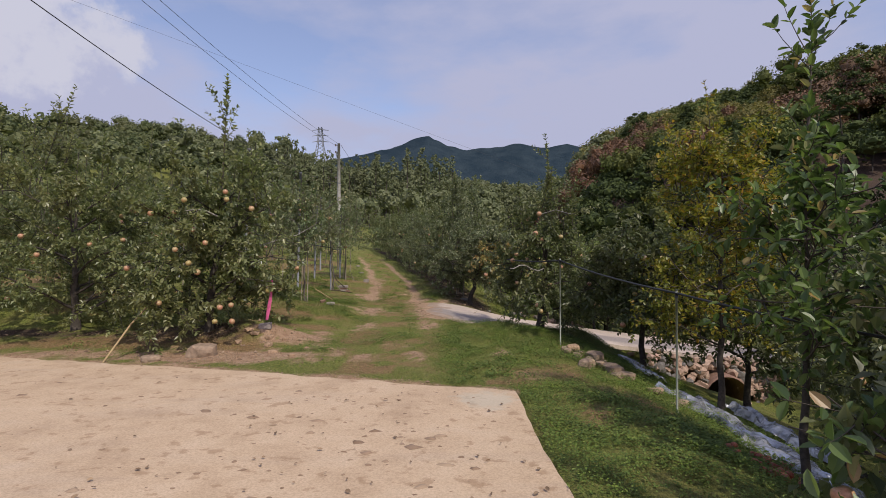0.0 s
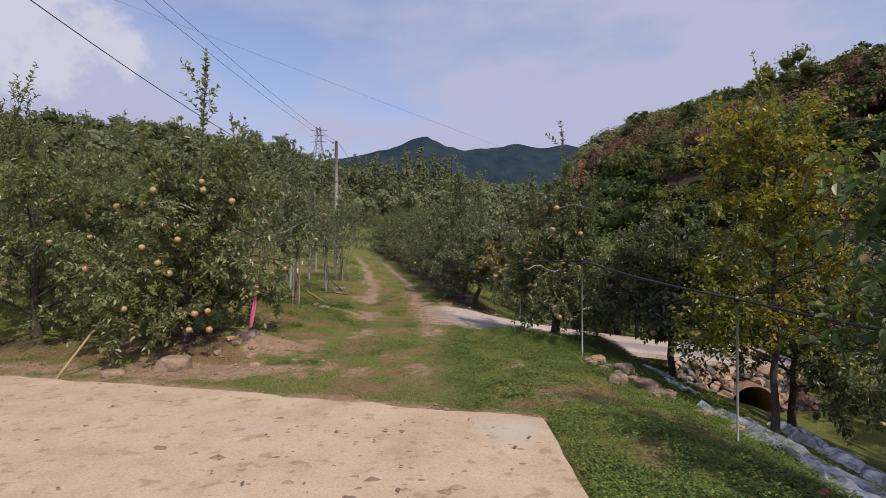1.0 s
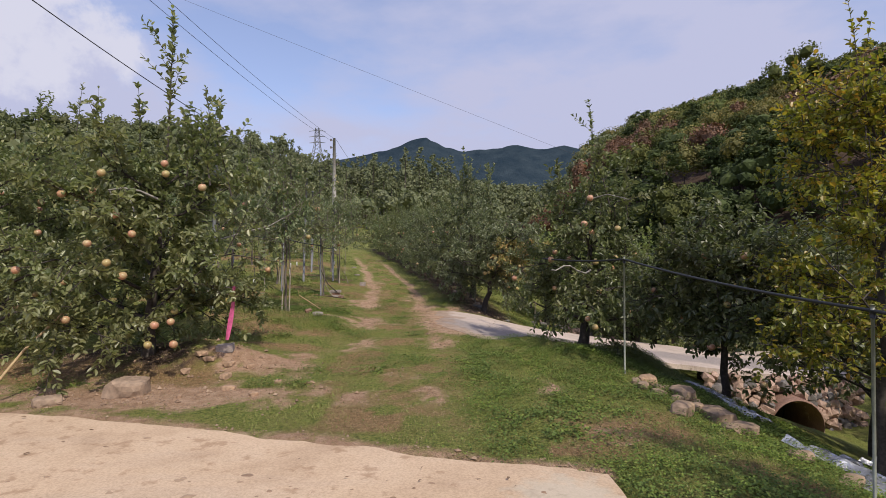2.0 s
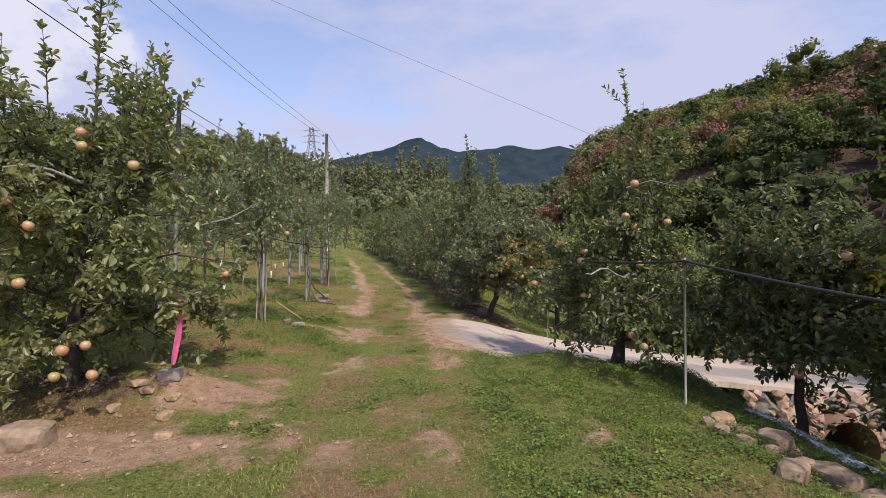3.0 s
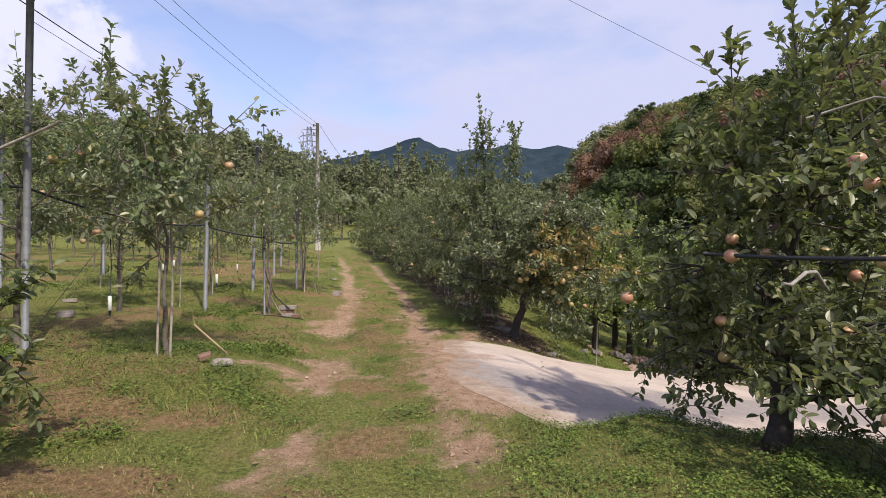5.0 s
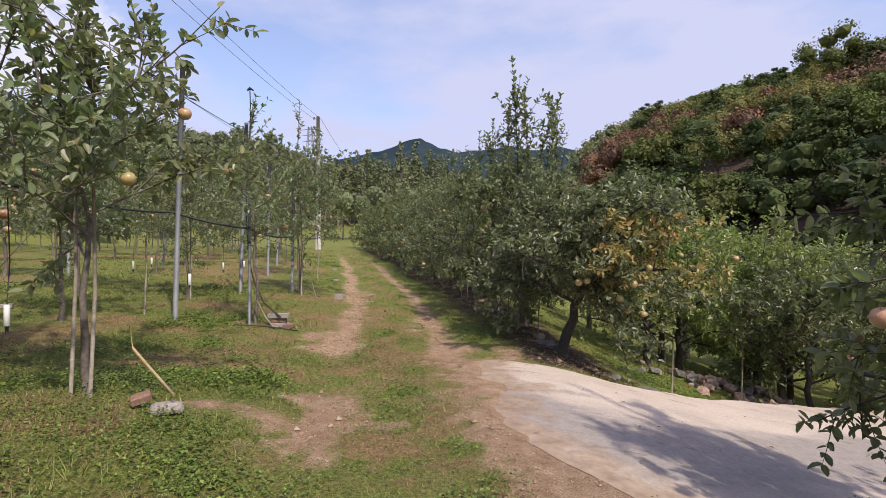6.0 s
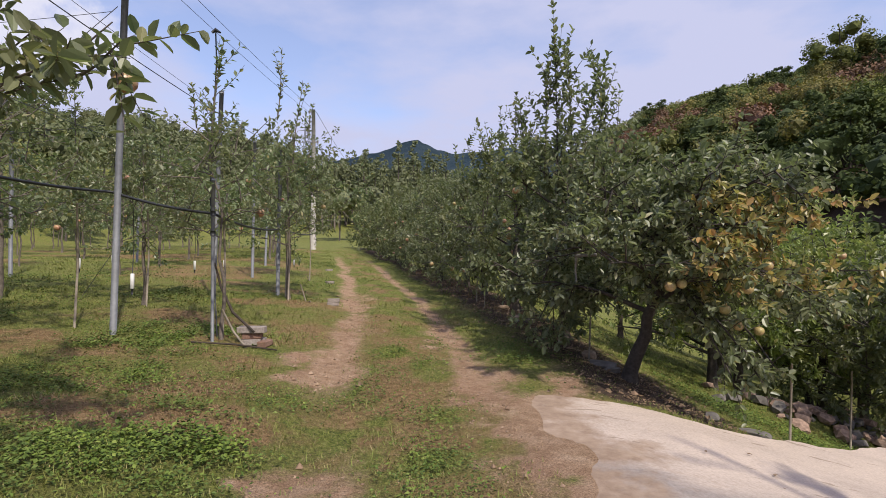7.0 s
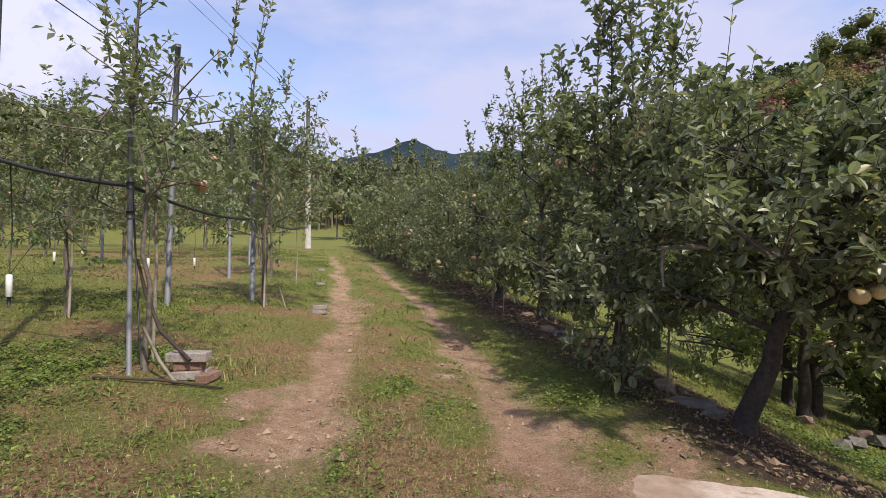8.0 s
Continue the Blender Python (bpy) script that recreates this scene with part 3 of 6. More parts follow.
def apple_mesh(name, mat, r=0.042):
    """A fruit with its dimples and stalk."""
    prof = [(0.0, 0.72), (0.38, 0.9), (0.74, 0.72), (0.97, 0.3), (0.98, -0.12), (0.78, -0.62), (0.4, -0.9), (0.0, -0.8)]
    v, f, s = [], [], 9
    v.append((0, 0, prof[0][1] * r))
    for pr, pz in prof[1:-1]:
        for j in range(s):
            a = 2 * math.pi * j / s
            k = 1 + 0.03 * math.cos(5 * a) * (pz < 0)
            v.append((pr * r * k * math.cos(a), pr * r * k * math.sin(a), pz * r * 0.92))
    v.append((0, 0, prof[-1][1] * r * 0.92))
    rows = len(prof) - 2
    for j in range(s):
        k = (j + 1) % s
        f.append([0, 1 + j, 1 + k])
        for i in range(rows - 1):
            f.append([1 + i * s + j, 1 + (i + 1) * s + j, 1 + (i + 1) * s + k, 1 + i * s + k])
        f.append([1 + (rows - 1) * s + j, len(v) - 1, 1 + (rows - 1) * s + k])
    o = len(v)
    for z, w in ((0.7, 0.05), (1.25, 0.04)):
        for a in (0, 2.1, 4.2):
            v.append((w * r * math.cos(a), w * r * math.sin(a), z * r))
    for j in range(3):
        k = (j + 1) % 3
        f.append([o + j, o + k, o + 3 + k, o + 3 + j])
    return mesh_of(name, v, f, mat, True)


APPLES = [apple_mesh("apple", APPLE_RED, 0.048), apple_mesh("apple", APPLE_RED, 0.042), apple_mesh("apple", APPLE_YELLOW, 0.044)]
APPLES_YELLOW = [apple_mesh("apple", APPLE_YELLOW, 0.046), apple_mesh("apple", APPLE_YELLOW, 0.041)]
APPLES_FALLEN = [apple_mesh("apple", APPLE_FALLEN, 0.036), apple_mesh("apple", APPLE_FALLEN, 0.031)]


def rock_mesh(name, mat, sx, sy, sz, seed, flat=0.5, rounds=2):
    """A worn boulder: a ball of faces, pushed in and out and flattened underneath."""
    bm = bmesh.new()
    bmesh.ops.create_icosphere(bm, subdivisions=rounds, radius=1.0)
    off = Vector((seed * 3.1, seed * 1.7, seed * 0.9))
    for v in bm.verts:
        k = 1 + 0.36 * noise.noise(v.co * 1.1 + off) + 0.14 * noise.noise(v.co * 3.2 + off)
        c = v.co * k
        box = Vector([math.copysign(abs(q) ** 0.6, q) for q in c])
        v.co = Vector((box.x * sx, box.y * sy, max(box.z, -flat) * sz))
    me = bpy.data.meshes.new(name)
    bm.to_mesh(me)
    bm.free()
    me.materials.append(mat)
    return me


def brick_mesh(name, mat, x, y, z, seed):
    """A brick with knocked edges."""
    rng = random.Random(seed)
    bm = bmesh.new()
    bmesh.ops.create_cube(bm, size=1.0)
    for v in bm.verts:
        v.co = Vector((v.co.x * x, v.co.y * y, v.co.z * z)) + Vector([rng.uniform(-0.003, 0.003) for _ in range(3)])
    bmesh.ops.bevel(bm, geom=bm.edges[:], offset=0.005, segments=1, affect="EDGES")
    me = bpy.data.meshes.new(name)
    bm.to_mesh(me)
    bm.free()
    me.materials.append(mat)
    return me


# ---- ground sheet ----


def graded(lo, hi, fine_lo, fine_hi, step, growth):
    mid = list(np.arange(fine_lo, fine_hi + step / 2, step))
    out, s = mid[:], step
    while out[-1] < hi:
        s *= growth
        out.append(out[-1] + s)
    s = step
    while out[0] > lo:
        s *= growth
        out.insert(0, out[0] - s)
    return np.array(out)


def patches(x, y):
    """How much of the ground is green, dry and littered, from the plan."""
    tx = track_x(y)
    n1, n2, n3, n4 = fbm(x, y, 0.9, 3), fbm(x, y, 2.6, 11), fbm(x, y, 0.45, 23), fbm(x, y, 6.5, 19)
    n5 = fbm(x, y, 5.3, 29)
    wl, wr = x - tx + 0.7 + 0.4 * (n1 - 0.5), x - tx - 0.66 + 0.3 * (n1 - 0.5)
    ruts = 0.85 * np.exp(-((wl / 0.24) ** 2)) * sstep(12.5, 14.5, y) + 0.85 * np.exp(-((wr / 0.2) ** 2)) * sstep(12.5, 14.0, y)
    ruts = ruts * np.clip(0.1 + 2.0 * n2 * (0.35 + 1.2 * n3), 0, 1.1) * sstep(46, 26, y)

    def spot(cx, cy, rx, ry, amount=1.0):
        d = ((x - cx + 2.0 * rx * (n2 - 0.5) + 0.35 * (n4 - 0.5)) / rx) ** 2 + ((y - cy + 2.2 * ry * (n1 - 0.5) + 0.35 * (n5 - 0.5)) / ry) ** 2
        return amount * np.exp(-d) * (0.15 + 1.6 * n4)

    bare = ruts
    # worn places in the wheel ruts, along the yard's edge and on the little bank
    for q in ((-1.72, 11.9, 0.32, 1.0, 1.3), (-1.5, 9.85, 0.3, 0.5, 1.0), (-2.1, 14.6, 0.36, 0.9, 1.15), (-2.05, 16.2, 0.25, 0.8, 0.85), (-2.6, 18.8, 0.4, 1.4, 1.0),
              (-0.4, 12.2, 0.3, 1.3, 1.3), (-0.12, 12.6, 0.35, 1.5, 2.2), (-0.05, 11.6, 0.3, 0.6, 1.8), (-0.3, 13.6, 0.3, 0.6, 1.6), (-0.3, 10.1, 0.32, 0.4, 0.9), (-0.68, 14.2, 0.3, 1.3, 1.2), (-1.1, 16.8, 0.24, 1.3, 0.9), (-2.2, 11.75, 0.32, 0.2, 1.1), (-1.3, 12.0, 0.22, 0.25, 0.9),
              (-1.54, 7.45, 0.17, 0.3, 1.2), (-1.05, 7.2, 0.24, 0.26, 1.2), (-0.35, 7.4, 0.17, 0.4, 1.0), (0.95, 7.7, 0.18, 0.4, 1.0), (-0.7, 8.1, 0.3, 0.25, 0.7), (1.2, 6.3, 0.4, 0.4, 0.8),
              (-1.35, 9.9, 0.2, 0.3, 0.7), (-0.36, 10.4, 0.2, 0.5, 0.8), (-2.64, 8.35, 0.75, 0.3, 1.3), (-2.2, 8.85, 0.3, 0.25, 0.9), (-3.0, 7.45, 1.0, 0.55, 1.5), (-3.6, 7.3, 1.5, 0.4, 1.5), (-5.4, 7.45, 2.0, 0.3, 0.9), (-2.3, 15.0, 0.5, 0.5, 0.8)):
        bare = np.maximum(bare, spot(*q))
    bare = np.maximum(bare, 0.9 * np.exp(-((y - yard_edge(x) - 0.08) / 0.15) ** 2) * (x < 0.9) * (0.2 + 1.2 * n2))
    green = 0.97 - np.clip(bare, 0, 1)
    # dry, trodden turf along the track; green turf with burnt places on the open side
    on_track = np.exp(-(((x - tx) / 1.05) ** 4)) * sstep(5.5, 6.5, y) * sstep(60, 30, y)
    dry = on_track * np.clip(0.08 + 1.15 * sstep(0.4, 0.68, n2) * (0.3 + 0.8 * n1), 0, 0.65)
    open_side = sstep(0.0, -0.8, x - tx + 0.9)
    dry = np.maximum(dry, 0.6 * sstep(0.5, 0.66, fbm(x, y, 0.55, 41)) * open_side * sstep(9.2, 10.0, y) * sstep(80, 50, y) * (0.4 + 1.1 * n4))
    for q in ((-3.1, 10.35, 1.0, 0.3, 1.0), (-2.25, 10.35, 0.4, 0.25, 0.8), (-2.9, 13.75, 0.9, 0.35, 0.8), (-3.1, 13.1, 0.8, 0.3, 1.2), (-2.5, 12.9, 0.4, 0.2, 1.0), (-2.7, 16.2, 0.6, 1.0, 1.0), (-2.9, 14.5, 0.6, 0.3, 0.8), (-3.9, 14.3, 0.6, 0.25, 0.6), (-1.35, 14.0, 0.3, 0.4, 1.1),
              (-1.95, 16.7, 0.25, 0.8, 0.9), (-2.7, 9.3, 0.6, 0.3, 0.9), (-5.2, 8.1, 1.8, 0.4, 1.2), (-3.3, 8.0, 0.8, 0.4, 1.0), (-3.1, 18.0, 0.8, 0.8, 0.8), (1.35, 6.35, 0.55, 0.35, 1.3), (0.9, 5.9, 0.3, 0.3, 0.9), (2.1, 5.6, 0.5, 0.3, 0.7), (1.5, 4.6, 0.4, 0.4, 0.6), (-4.3, 16.2, 0.9, 0.4, 0.8)):
        dry = np.maximum(dry, spot(*q))
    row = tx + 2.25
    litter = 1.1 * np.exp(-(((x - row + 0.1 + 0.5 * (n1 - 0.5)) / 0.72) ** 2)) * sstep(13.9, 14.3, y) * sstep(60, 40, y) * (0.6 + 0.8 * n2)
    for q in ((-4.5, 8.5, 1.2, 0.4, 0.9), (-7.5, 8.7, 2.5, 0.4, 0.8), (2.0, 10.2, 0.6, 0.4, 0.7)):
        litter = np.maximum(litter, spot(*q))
    wood = np.maximum(np.maximum(sstep(17, 20, x), sstep(-30, -38, x)), sstep(58, 70, y))
    return np.maximum(np.clip(green, 0, 1), 0.95 * wood), np.clip(dry, 0, 1) * (1 - 0.7 * np.clip(bare, 0, 1)) * (1 - wood), np.clip(np.maximum(litter, 0.8 * sstep(17, 20, x) + 0.2 * wood), 0, 1)


gx = graded(-3200, 3200, -7.0, 4.6, 0.095, 1.085)
gy = graded(-900, 3600, 2.6, 21.0, 0.095, 1.075)
GX, GY = np.meshgrid(gx, gy)
GZ = land(GX, GY)
nx, ny = len(gx), len(gy)
quad = (np.arange(ny - 1)[:, None] * nx + np.arange(nx - 1)[None, :]).ravel()
loops = np.stack([quad, quad + 1, quad + nx + 1, quad + nx], 1).ravel()
ground_mesh = raw_mesh("ground", np.stack([GX.ravel(), GY.ravel(), GZ.ravel()], 1), loops, np.full(len(quad), 4), GROUND, True)
cover_attr = ground_mesh.color_attributes.new("cover", "FLOAT_COLOR", "POINT")
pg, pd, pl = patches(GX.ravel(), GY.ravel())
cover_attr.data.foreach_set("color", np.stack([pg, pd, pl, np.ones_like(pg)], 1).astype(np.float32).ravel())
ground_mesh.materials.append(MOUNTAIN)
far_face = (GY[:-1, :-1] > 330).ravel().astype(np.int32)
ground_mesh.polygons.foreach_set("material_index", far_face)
tagged(new("ground", ground_mesh), "orchard ground of short grass, weeds and bare brown earth", "ground", kind="structure")


def slab(name, xs, lo, hi, top, depth, mat, label, category, rows=40):
    """A cast slab between two edge lines, with ragged edges and real thickness."""
    v, f = [], []
    n = len(xs)
    for i, x in enumerate(xs):
        a, b = lo(x), hi(x)
        for j in range(rows + 1):
            t = j / rows
            y = a + (b - a) * t
            ex = x
            if j in (0, rows):
                y += 0.07 * float(wobble(x, y, 4.0, 1.3)) + 0.02 * float(wobble(x, y, 23.0))
            if i in (0, n - 1):
                ex += 0.035 * float(wobble(x, y, 1.9, 0.3)) + 0.012 * float(wobble(x, y, 21.0))
            v.append((ex, y, float(top(x, y)) + 0.003 * float(wobble(x, y, 3.0))))
    m = rows + 1
    for i in range(n - 1):
        for j in range(rows):
            f.append([i * m + j, (i + 1) * m + j, (i + 1) * m + j + 1, i * m + j + 1])
    rim = [i * m for i in range(n)] + [(n - 1) * m + j for j in range(1, m)] + [i * m + rows for i in range(n - 2, -1, -1)] + [j for j in range(rows - 1, 0, -1)]
    o = len(v)
    for k in rim:
        v.append((v[k][0], v[k][1], v[k][2] - depth))
    for k in range(len(rim)):
        q = (k + 1) % len(rim)
        f.append([rim[q], rim[k], o + k, o + q])
    me = mesh_of(name, v, f, mat)
    wide = me.attributes.new("across", "FLOAT", "POINT")
    wide.data.foreach_set("value", np.concatenate([np.tile(np.arange(m) / rows, n), np.zeros(len(v) - n * m)]).astype(np.float32))
    return tagged(new(name, me), label, category, kind="structure")


slab("yard_pavement", np.linspace(-16, 0.85, 140), lambda x: -9.0, lambda x: float(yard_edge(x)), lambda x, y: -0.178 + 0.0 * x, 0.12, CONCRETE,
     "pale dusty concrete yard slab with dark clods and stains", "pavement", 70)
slab("ramp_road", np.linspace(-0.5, 9.8, 150), lambda x: float(near_edge(x)), lambda x: float(far_edge(x)), lambda x, y: ramp_z(x), 0.1, RAMP,
     "worn concrete farm ramp, greyed down its middle", "road", 36)

# ---- trees ----


def arc(start, heading, length, rng, lift=0.0, droop=0.0, n=7, wander=0.12):
    """A branch's path: it sets off along heading and bends up or down."""
    p, d = np.array(start, float), np.array(heading, float)
    d /= np.linalg.norm(d)
    out, step = [p.copy()], length / (n - 1)
    for i in range(n - 1):
        d = d + np.array([0, 0, (lift - droop * (i / n)) / (n - 1)]) + rng.normal(0, wander, 3) * 0.5
        d /= np.linalg.norm(d)
        p = p + d * step
        out.append(p.copy())
    return np.array(out)


def along(path, t):
    k = np.clip(t, 0, 0.999) * (len(path) - 1)
    i = int(k)
    return path[i] + (path[i + 1] - path[i]) * (k - i), path[i + 1] - path[i]


class Foliage:
    def __init__(self):
        self.p, self.a, self.u, self.l = [], [], [], []

    def spray(self, path, count, size, rng, out=1.0, lo=0.15, hang=0.15):
        """Leaves set alternately along a twig."""
        ts = np.sort(rng.uniform(lo, 1.0, count))
        spin = rng.uniform(0, 6.28)
        for i, t in enumerate(ts):
            p, d = along(path, t)
            d = d / (np.linalg.norm(d) + 1e-9)
            spin += 2.4 + rng.normal(0, 0.3)
            q = np.cross(d, [0.31, 0.2, 0.93])
            q /= np.linalg.norm(q) + 1e-9
            r = np.cross(d, q)
            ax = d * rng.uniform(0.25, 0.8) + out * (q * math.cos(spin) + r * math.sin(spin)) + np.array([0, 0, rng.normal(-hang, 0.25)])
            self.p.append(p)
            self.a.append(ax)
            self.u.append(np.array([rng.normal(0, 0.45), rng.normal(0, 0.45), 1.0]))
            self.l.append(size * rng.uniform(0.6, 1.25))

    def mesh(self, name, mat, width=0.52, simple=False):
        return leaves_mesh(name, np.array(self.p), np.array(self.a), np.array(self.u), np.array(self.l), mat, width, simple)


def apple_tree(seed, height=3.0, spread=1.5, fork=0.7, limbs=9, twigs=8, sprigs=4, leaves=15, leaf=0.075, shoots=8, shoot_len=(0.5, 1.0), fruit=20,
               leaf_mat=None, bark=None, trunk_r=0.075, label="", category="tree", group="", lean=(0.0, 0.0), droop=0.75, pale=(), fruit_meshes=None,
               extra_fruit=(), leader=0.0, sprouts=(), hanging=(), second=None, name="apple_tree", simple=False, width=0.52):
    """A fruit tree: trunk, arching limbs, twigs, leaves along every twig, upright shoots and hanging fruit."""
    rng = np.random.default_rng(seed)
    leaf_mat, bark = leaf_mat or LEAF, bark or BARK
    tree = thing(name, label or "leafy apple tree with ripening fruit standing in grass", category, group=group)
    n = 9
    tp = np.array([[lean[0] * (i / n) ** 1.2 + rng.normal(0, 0.018), lean[1] * (i / n) ** 1.2 + rng.normal(0, 0.018), -0.08 + (height * 0.8 + 0.08) * i / n] for i in range(n + 1)])
    tr = trunk_r * (1 - 0.82 * np.linspace(0, 1, n + 1) ** 1.1)
    tr[0] *= 1.3
    part("trunk", tube("trunk", tp, tr, bark, 9), tree)
    crown, other, fine, tips = Foliage(), Foliage(), Tubes(), []
    for i in range(limbs):
        h = fork + (height * 0.76 - fork) * (i / max(1, limbs - 1)) ** (1.35 if fork < 0.5 else 0.9)
        base, _ = along(tp, (h + 0.08) / (height * 0.8 + 0.08))
        az = i * 2.4 + rng.normal(0, 0.3) + seed
        f = (h - fork) / (height - fork)
        ln = spread * (1.08 - 0.62 * f) * rng.uniform(0.85, 1.15)
        hd = [math.cos(az), math.sin(az), 0.35 + 0.5 * f]
        path = arc(base, hd, ln, rng, 0.25, droop * 2.1 * (1 - 0.75 * f), 8)
        r0 = trunk_r * 0.36 * (1 - 0.5 * f)
        part("limb", tube("limb", path, np.linspace(r0, r0 * 0.25, 8), bark, 6), tree)
        for k in range(twigs):
            t = 0.18 + 0.82 * (k + rng.uniform(0, 1)) / twigs
            p, d = along(path, t)
            d = d / np.linalg.norm(d)
            hd2 = d * 0.5 + rng.normal(0, 0.65, 3) + np.array([0, 0, 0.12 - (0.4 if f < 0.4 and fork < 0.5 else 0.0)])
            tw = arc(p, hd2, rng.uniform(0.3, 0.62) * (0.75 + 0.25 * spread), rng, 0.2, 0.5, 5)
            fine.add(tw, np.linspace(0.008, 0.003, 5), 3 if simple else 4, False)
            for s in range(sprigs):
                q, e = along(tw, rng.uniform(0.2, 1.0))
                sp = arc(q, e / np.linalg.norm(e) * 0.6 + rng.normal(0, 0.7, 3), rng.uniform(0.16, 0.38), rng, 0.2, 0.3, 4)
                if not simple:
                    fine.add(sp, np.linspace(0.004, 0.0015, 4), 3, False)
                bag = other if second and sp[-1] @ np.array(second[1]) > second[2] and second[4] < sp[-1][2] < second[3] and rng.uniform() < 0.85 else crown
                bag.spray(sp, leaves, leaf, rng)
                tips.append(sp[-1])
            crown.spray(tw, leaves // 2, leaf, rng)
    for i in range(shoots):
        if i < shoots * 0.4:
            base, _ = along(tp, rng.uniform(0.8, 0.99))
        else:
            base = tips[rng.integers(len(tips))].copy()
            for _ in range(8):
                if base[2] > height * 0.62:
                    break
                base = tips[rng.integers(len(tips))].copy()
        ln = rng.uniform(*shoot_len)
        sh = arc(base, [rng.normal(0, 0.17), rng.normal(0, 0.17), 1], ln, rng, 0.15, 0.0, 7, 0.06)
        fine.add(sh, np.linspace(0.008, 0.002, 7), 4, False)
        crown.spray(sh, int(ln * 42), leaf * 0.95, rng, 0.75, 0.04, -0.25)
        for s in range(int(ln * 3)):
            q, e = along(sh, rng.uniform(0.1, 0.6))
            sp = arc(q, [rng.normal(0, 0.5), rng.normal(0, 0.5), 0.8], rng.uniform(0.15, 0.4) * min(1.0, ln), rng, 0.3, 0, 4)
            fine.add(sp, np.linspace(0.004, 0.0015, 4), 3, False)
            crown.spray(sp, 14, leaf * 0.9, rng, 0.8, 0.05, -0.15)
    for base, ln in sprouts:
        sh = arc(base, [rng.normal(0.08, 0.15), rng.normal(-0.05, 0.15), 1], ln, rng, 0.1, 0.0, 7, 0.06)
        fine.add(sh, np.linspace(0.011, 0.002, 7), 4, False)
        crown.spray(sh, int(ln * 45), leaf, rng, 0.75, 0.04, -0.25)
        for s in range(int(ln * 9)):
            q, e = along(sh, rng.uniform(0.0, 0.8))
            sp = arc(q, [rng.normal(0, 0.5), rng.normal(0, 0.5), 0.8], rng.uniform(0.2, 0.6), rng, 0.35, 0, 4)
            fine.add(sp, np.linspace(0.005, 0.002, 4), 3, False)
            crown.spray(sp, 13, leaf, rng, 0.8, 0.05, -0.1)
    for base, heading, ln in hanging:
        path = arc(base, heading, ln, rng, 0.0, 1.0, 7, 0.08)
        part("limb", tube("limb", path, np.linspace(0.016, 0.005, 7), bark, 6), tree)
        for k in range(int(ln * 16)):
            p, d = along(path, 0.2 + 0.8 * rng.uniform())
            tw = arc(p, d / np.linalg.norm(d) * 0.6 + rng.normal(0, 0.6, 3) - np.array([0, 0, 0.2]), rng.uniform(0.15, 0.4), rng, 0.0, 0.5, 5)
            fine.add(tw, np.linspace(0.005, 0.002, 5), 3, False)
            (other if second and tw[-1][2] > 0.95 and rng.uniform() < 0.5 else crown).spray(tw, leaves, leaf, rng)
    if leader:
        sh = arc(tp[-1], [0.05, 0.03, 1], leader, rng, 0.1, 0, 9, 0.05)
        fine.add(sh, np.linspace(0.016, 0.003, 9), 5, False)
        crown.spray(sh, int(leader * 50), leaf, rng, 0.8, 0.05, -0.25)
        for s in range(int(leader * 6)):
            q, e = along(sh, rng.uniform(0.0, 0.85))
            sp = arc(q, [rng.normal(0, 0.6), rng.normal(0, 0.6), 0.7], rng.uniform(0.15, 0.6), rng, 0.35, 0, 4)
            fine.add(sp, np.linspace(0.005, 0.002, 4), 3, False)
            crown.spray(sp, 13, leaf * 0.95, rng, 0.8, 0.05, -0.15)
    part("twig_spray", fine.mesh("twig_spray", bark), tree, kind="stuff")
    part("crown", crown.mesh("crown", leaf_mat, width, simple), tree, kind="stuff")
    if other.p:
        part("crown", other.mesh("crown", second[0], width, simple), tree, "patch of yellowed leaves", kind="stuff")
    for path, r in pale:
        part("limb", tube("limb", path, np.linspace(r, r * 0.55, len(path)), BARK_PALE, 7), tree, "bare pale grey limb")
    meshes = fruit_meshes or APPLES
    spots = list(extra_fruit)
    outer = [t for t in tips if 0.55 < t[2] < height * 0.85 and math.hypot(t[0], t[1]) > spread * 0.4]
    for i in range(fruit):
        t = outer[rng.integers(len(outer))]
        spots.append((t[0] * 1.03, t[1] * 1.03, t[2] - 0.05))
    for i, c in enumerate(spots):
        part("apple", meshes[i % len(meshes)], tree, m=pose(*c, rng.uniform(-25, 25), rng.uniform(-25, 25), rng.uniform(0, 360)))
    return tree


def stand(tree, x, y, turn=0.0, size=1.0, sink=0.0):
    tree.matrix_basis = Matrix.Translation((x, y, on_land(x, y) - sink)) @ pose(0, 0, 0, 0, 0, turn) @ Matrix.Diagonal((size, size, size, 1))
    return tree


def again(tree, x, y, turn, size=1.0, label=""):
    c = copy_thing(tree, Matrix.Translation((x, y, on_land(x, y))) @ pose(0, 0, 0, 0, 0, turn))
    c.scale = (size, size, size * (0.96 + 0.08 * ((x * 7.3 + y * 3.1) % 1.0)))
    return tagged(c, label)


def rel(tree_xy, *pts):
    """Points of the plan, seen from a tree's foot."""
    z = on_land(*tree_xy)
    return [(x - tree_xy[0], y - tree_xy[1], h - z) for x, y, h in pts]


ROW_L, ROW_R, ROW_B = "young apple trees in staked rows", "old apple trees along the track", "apple trees by the yard"

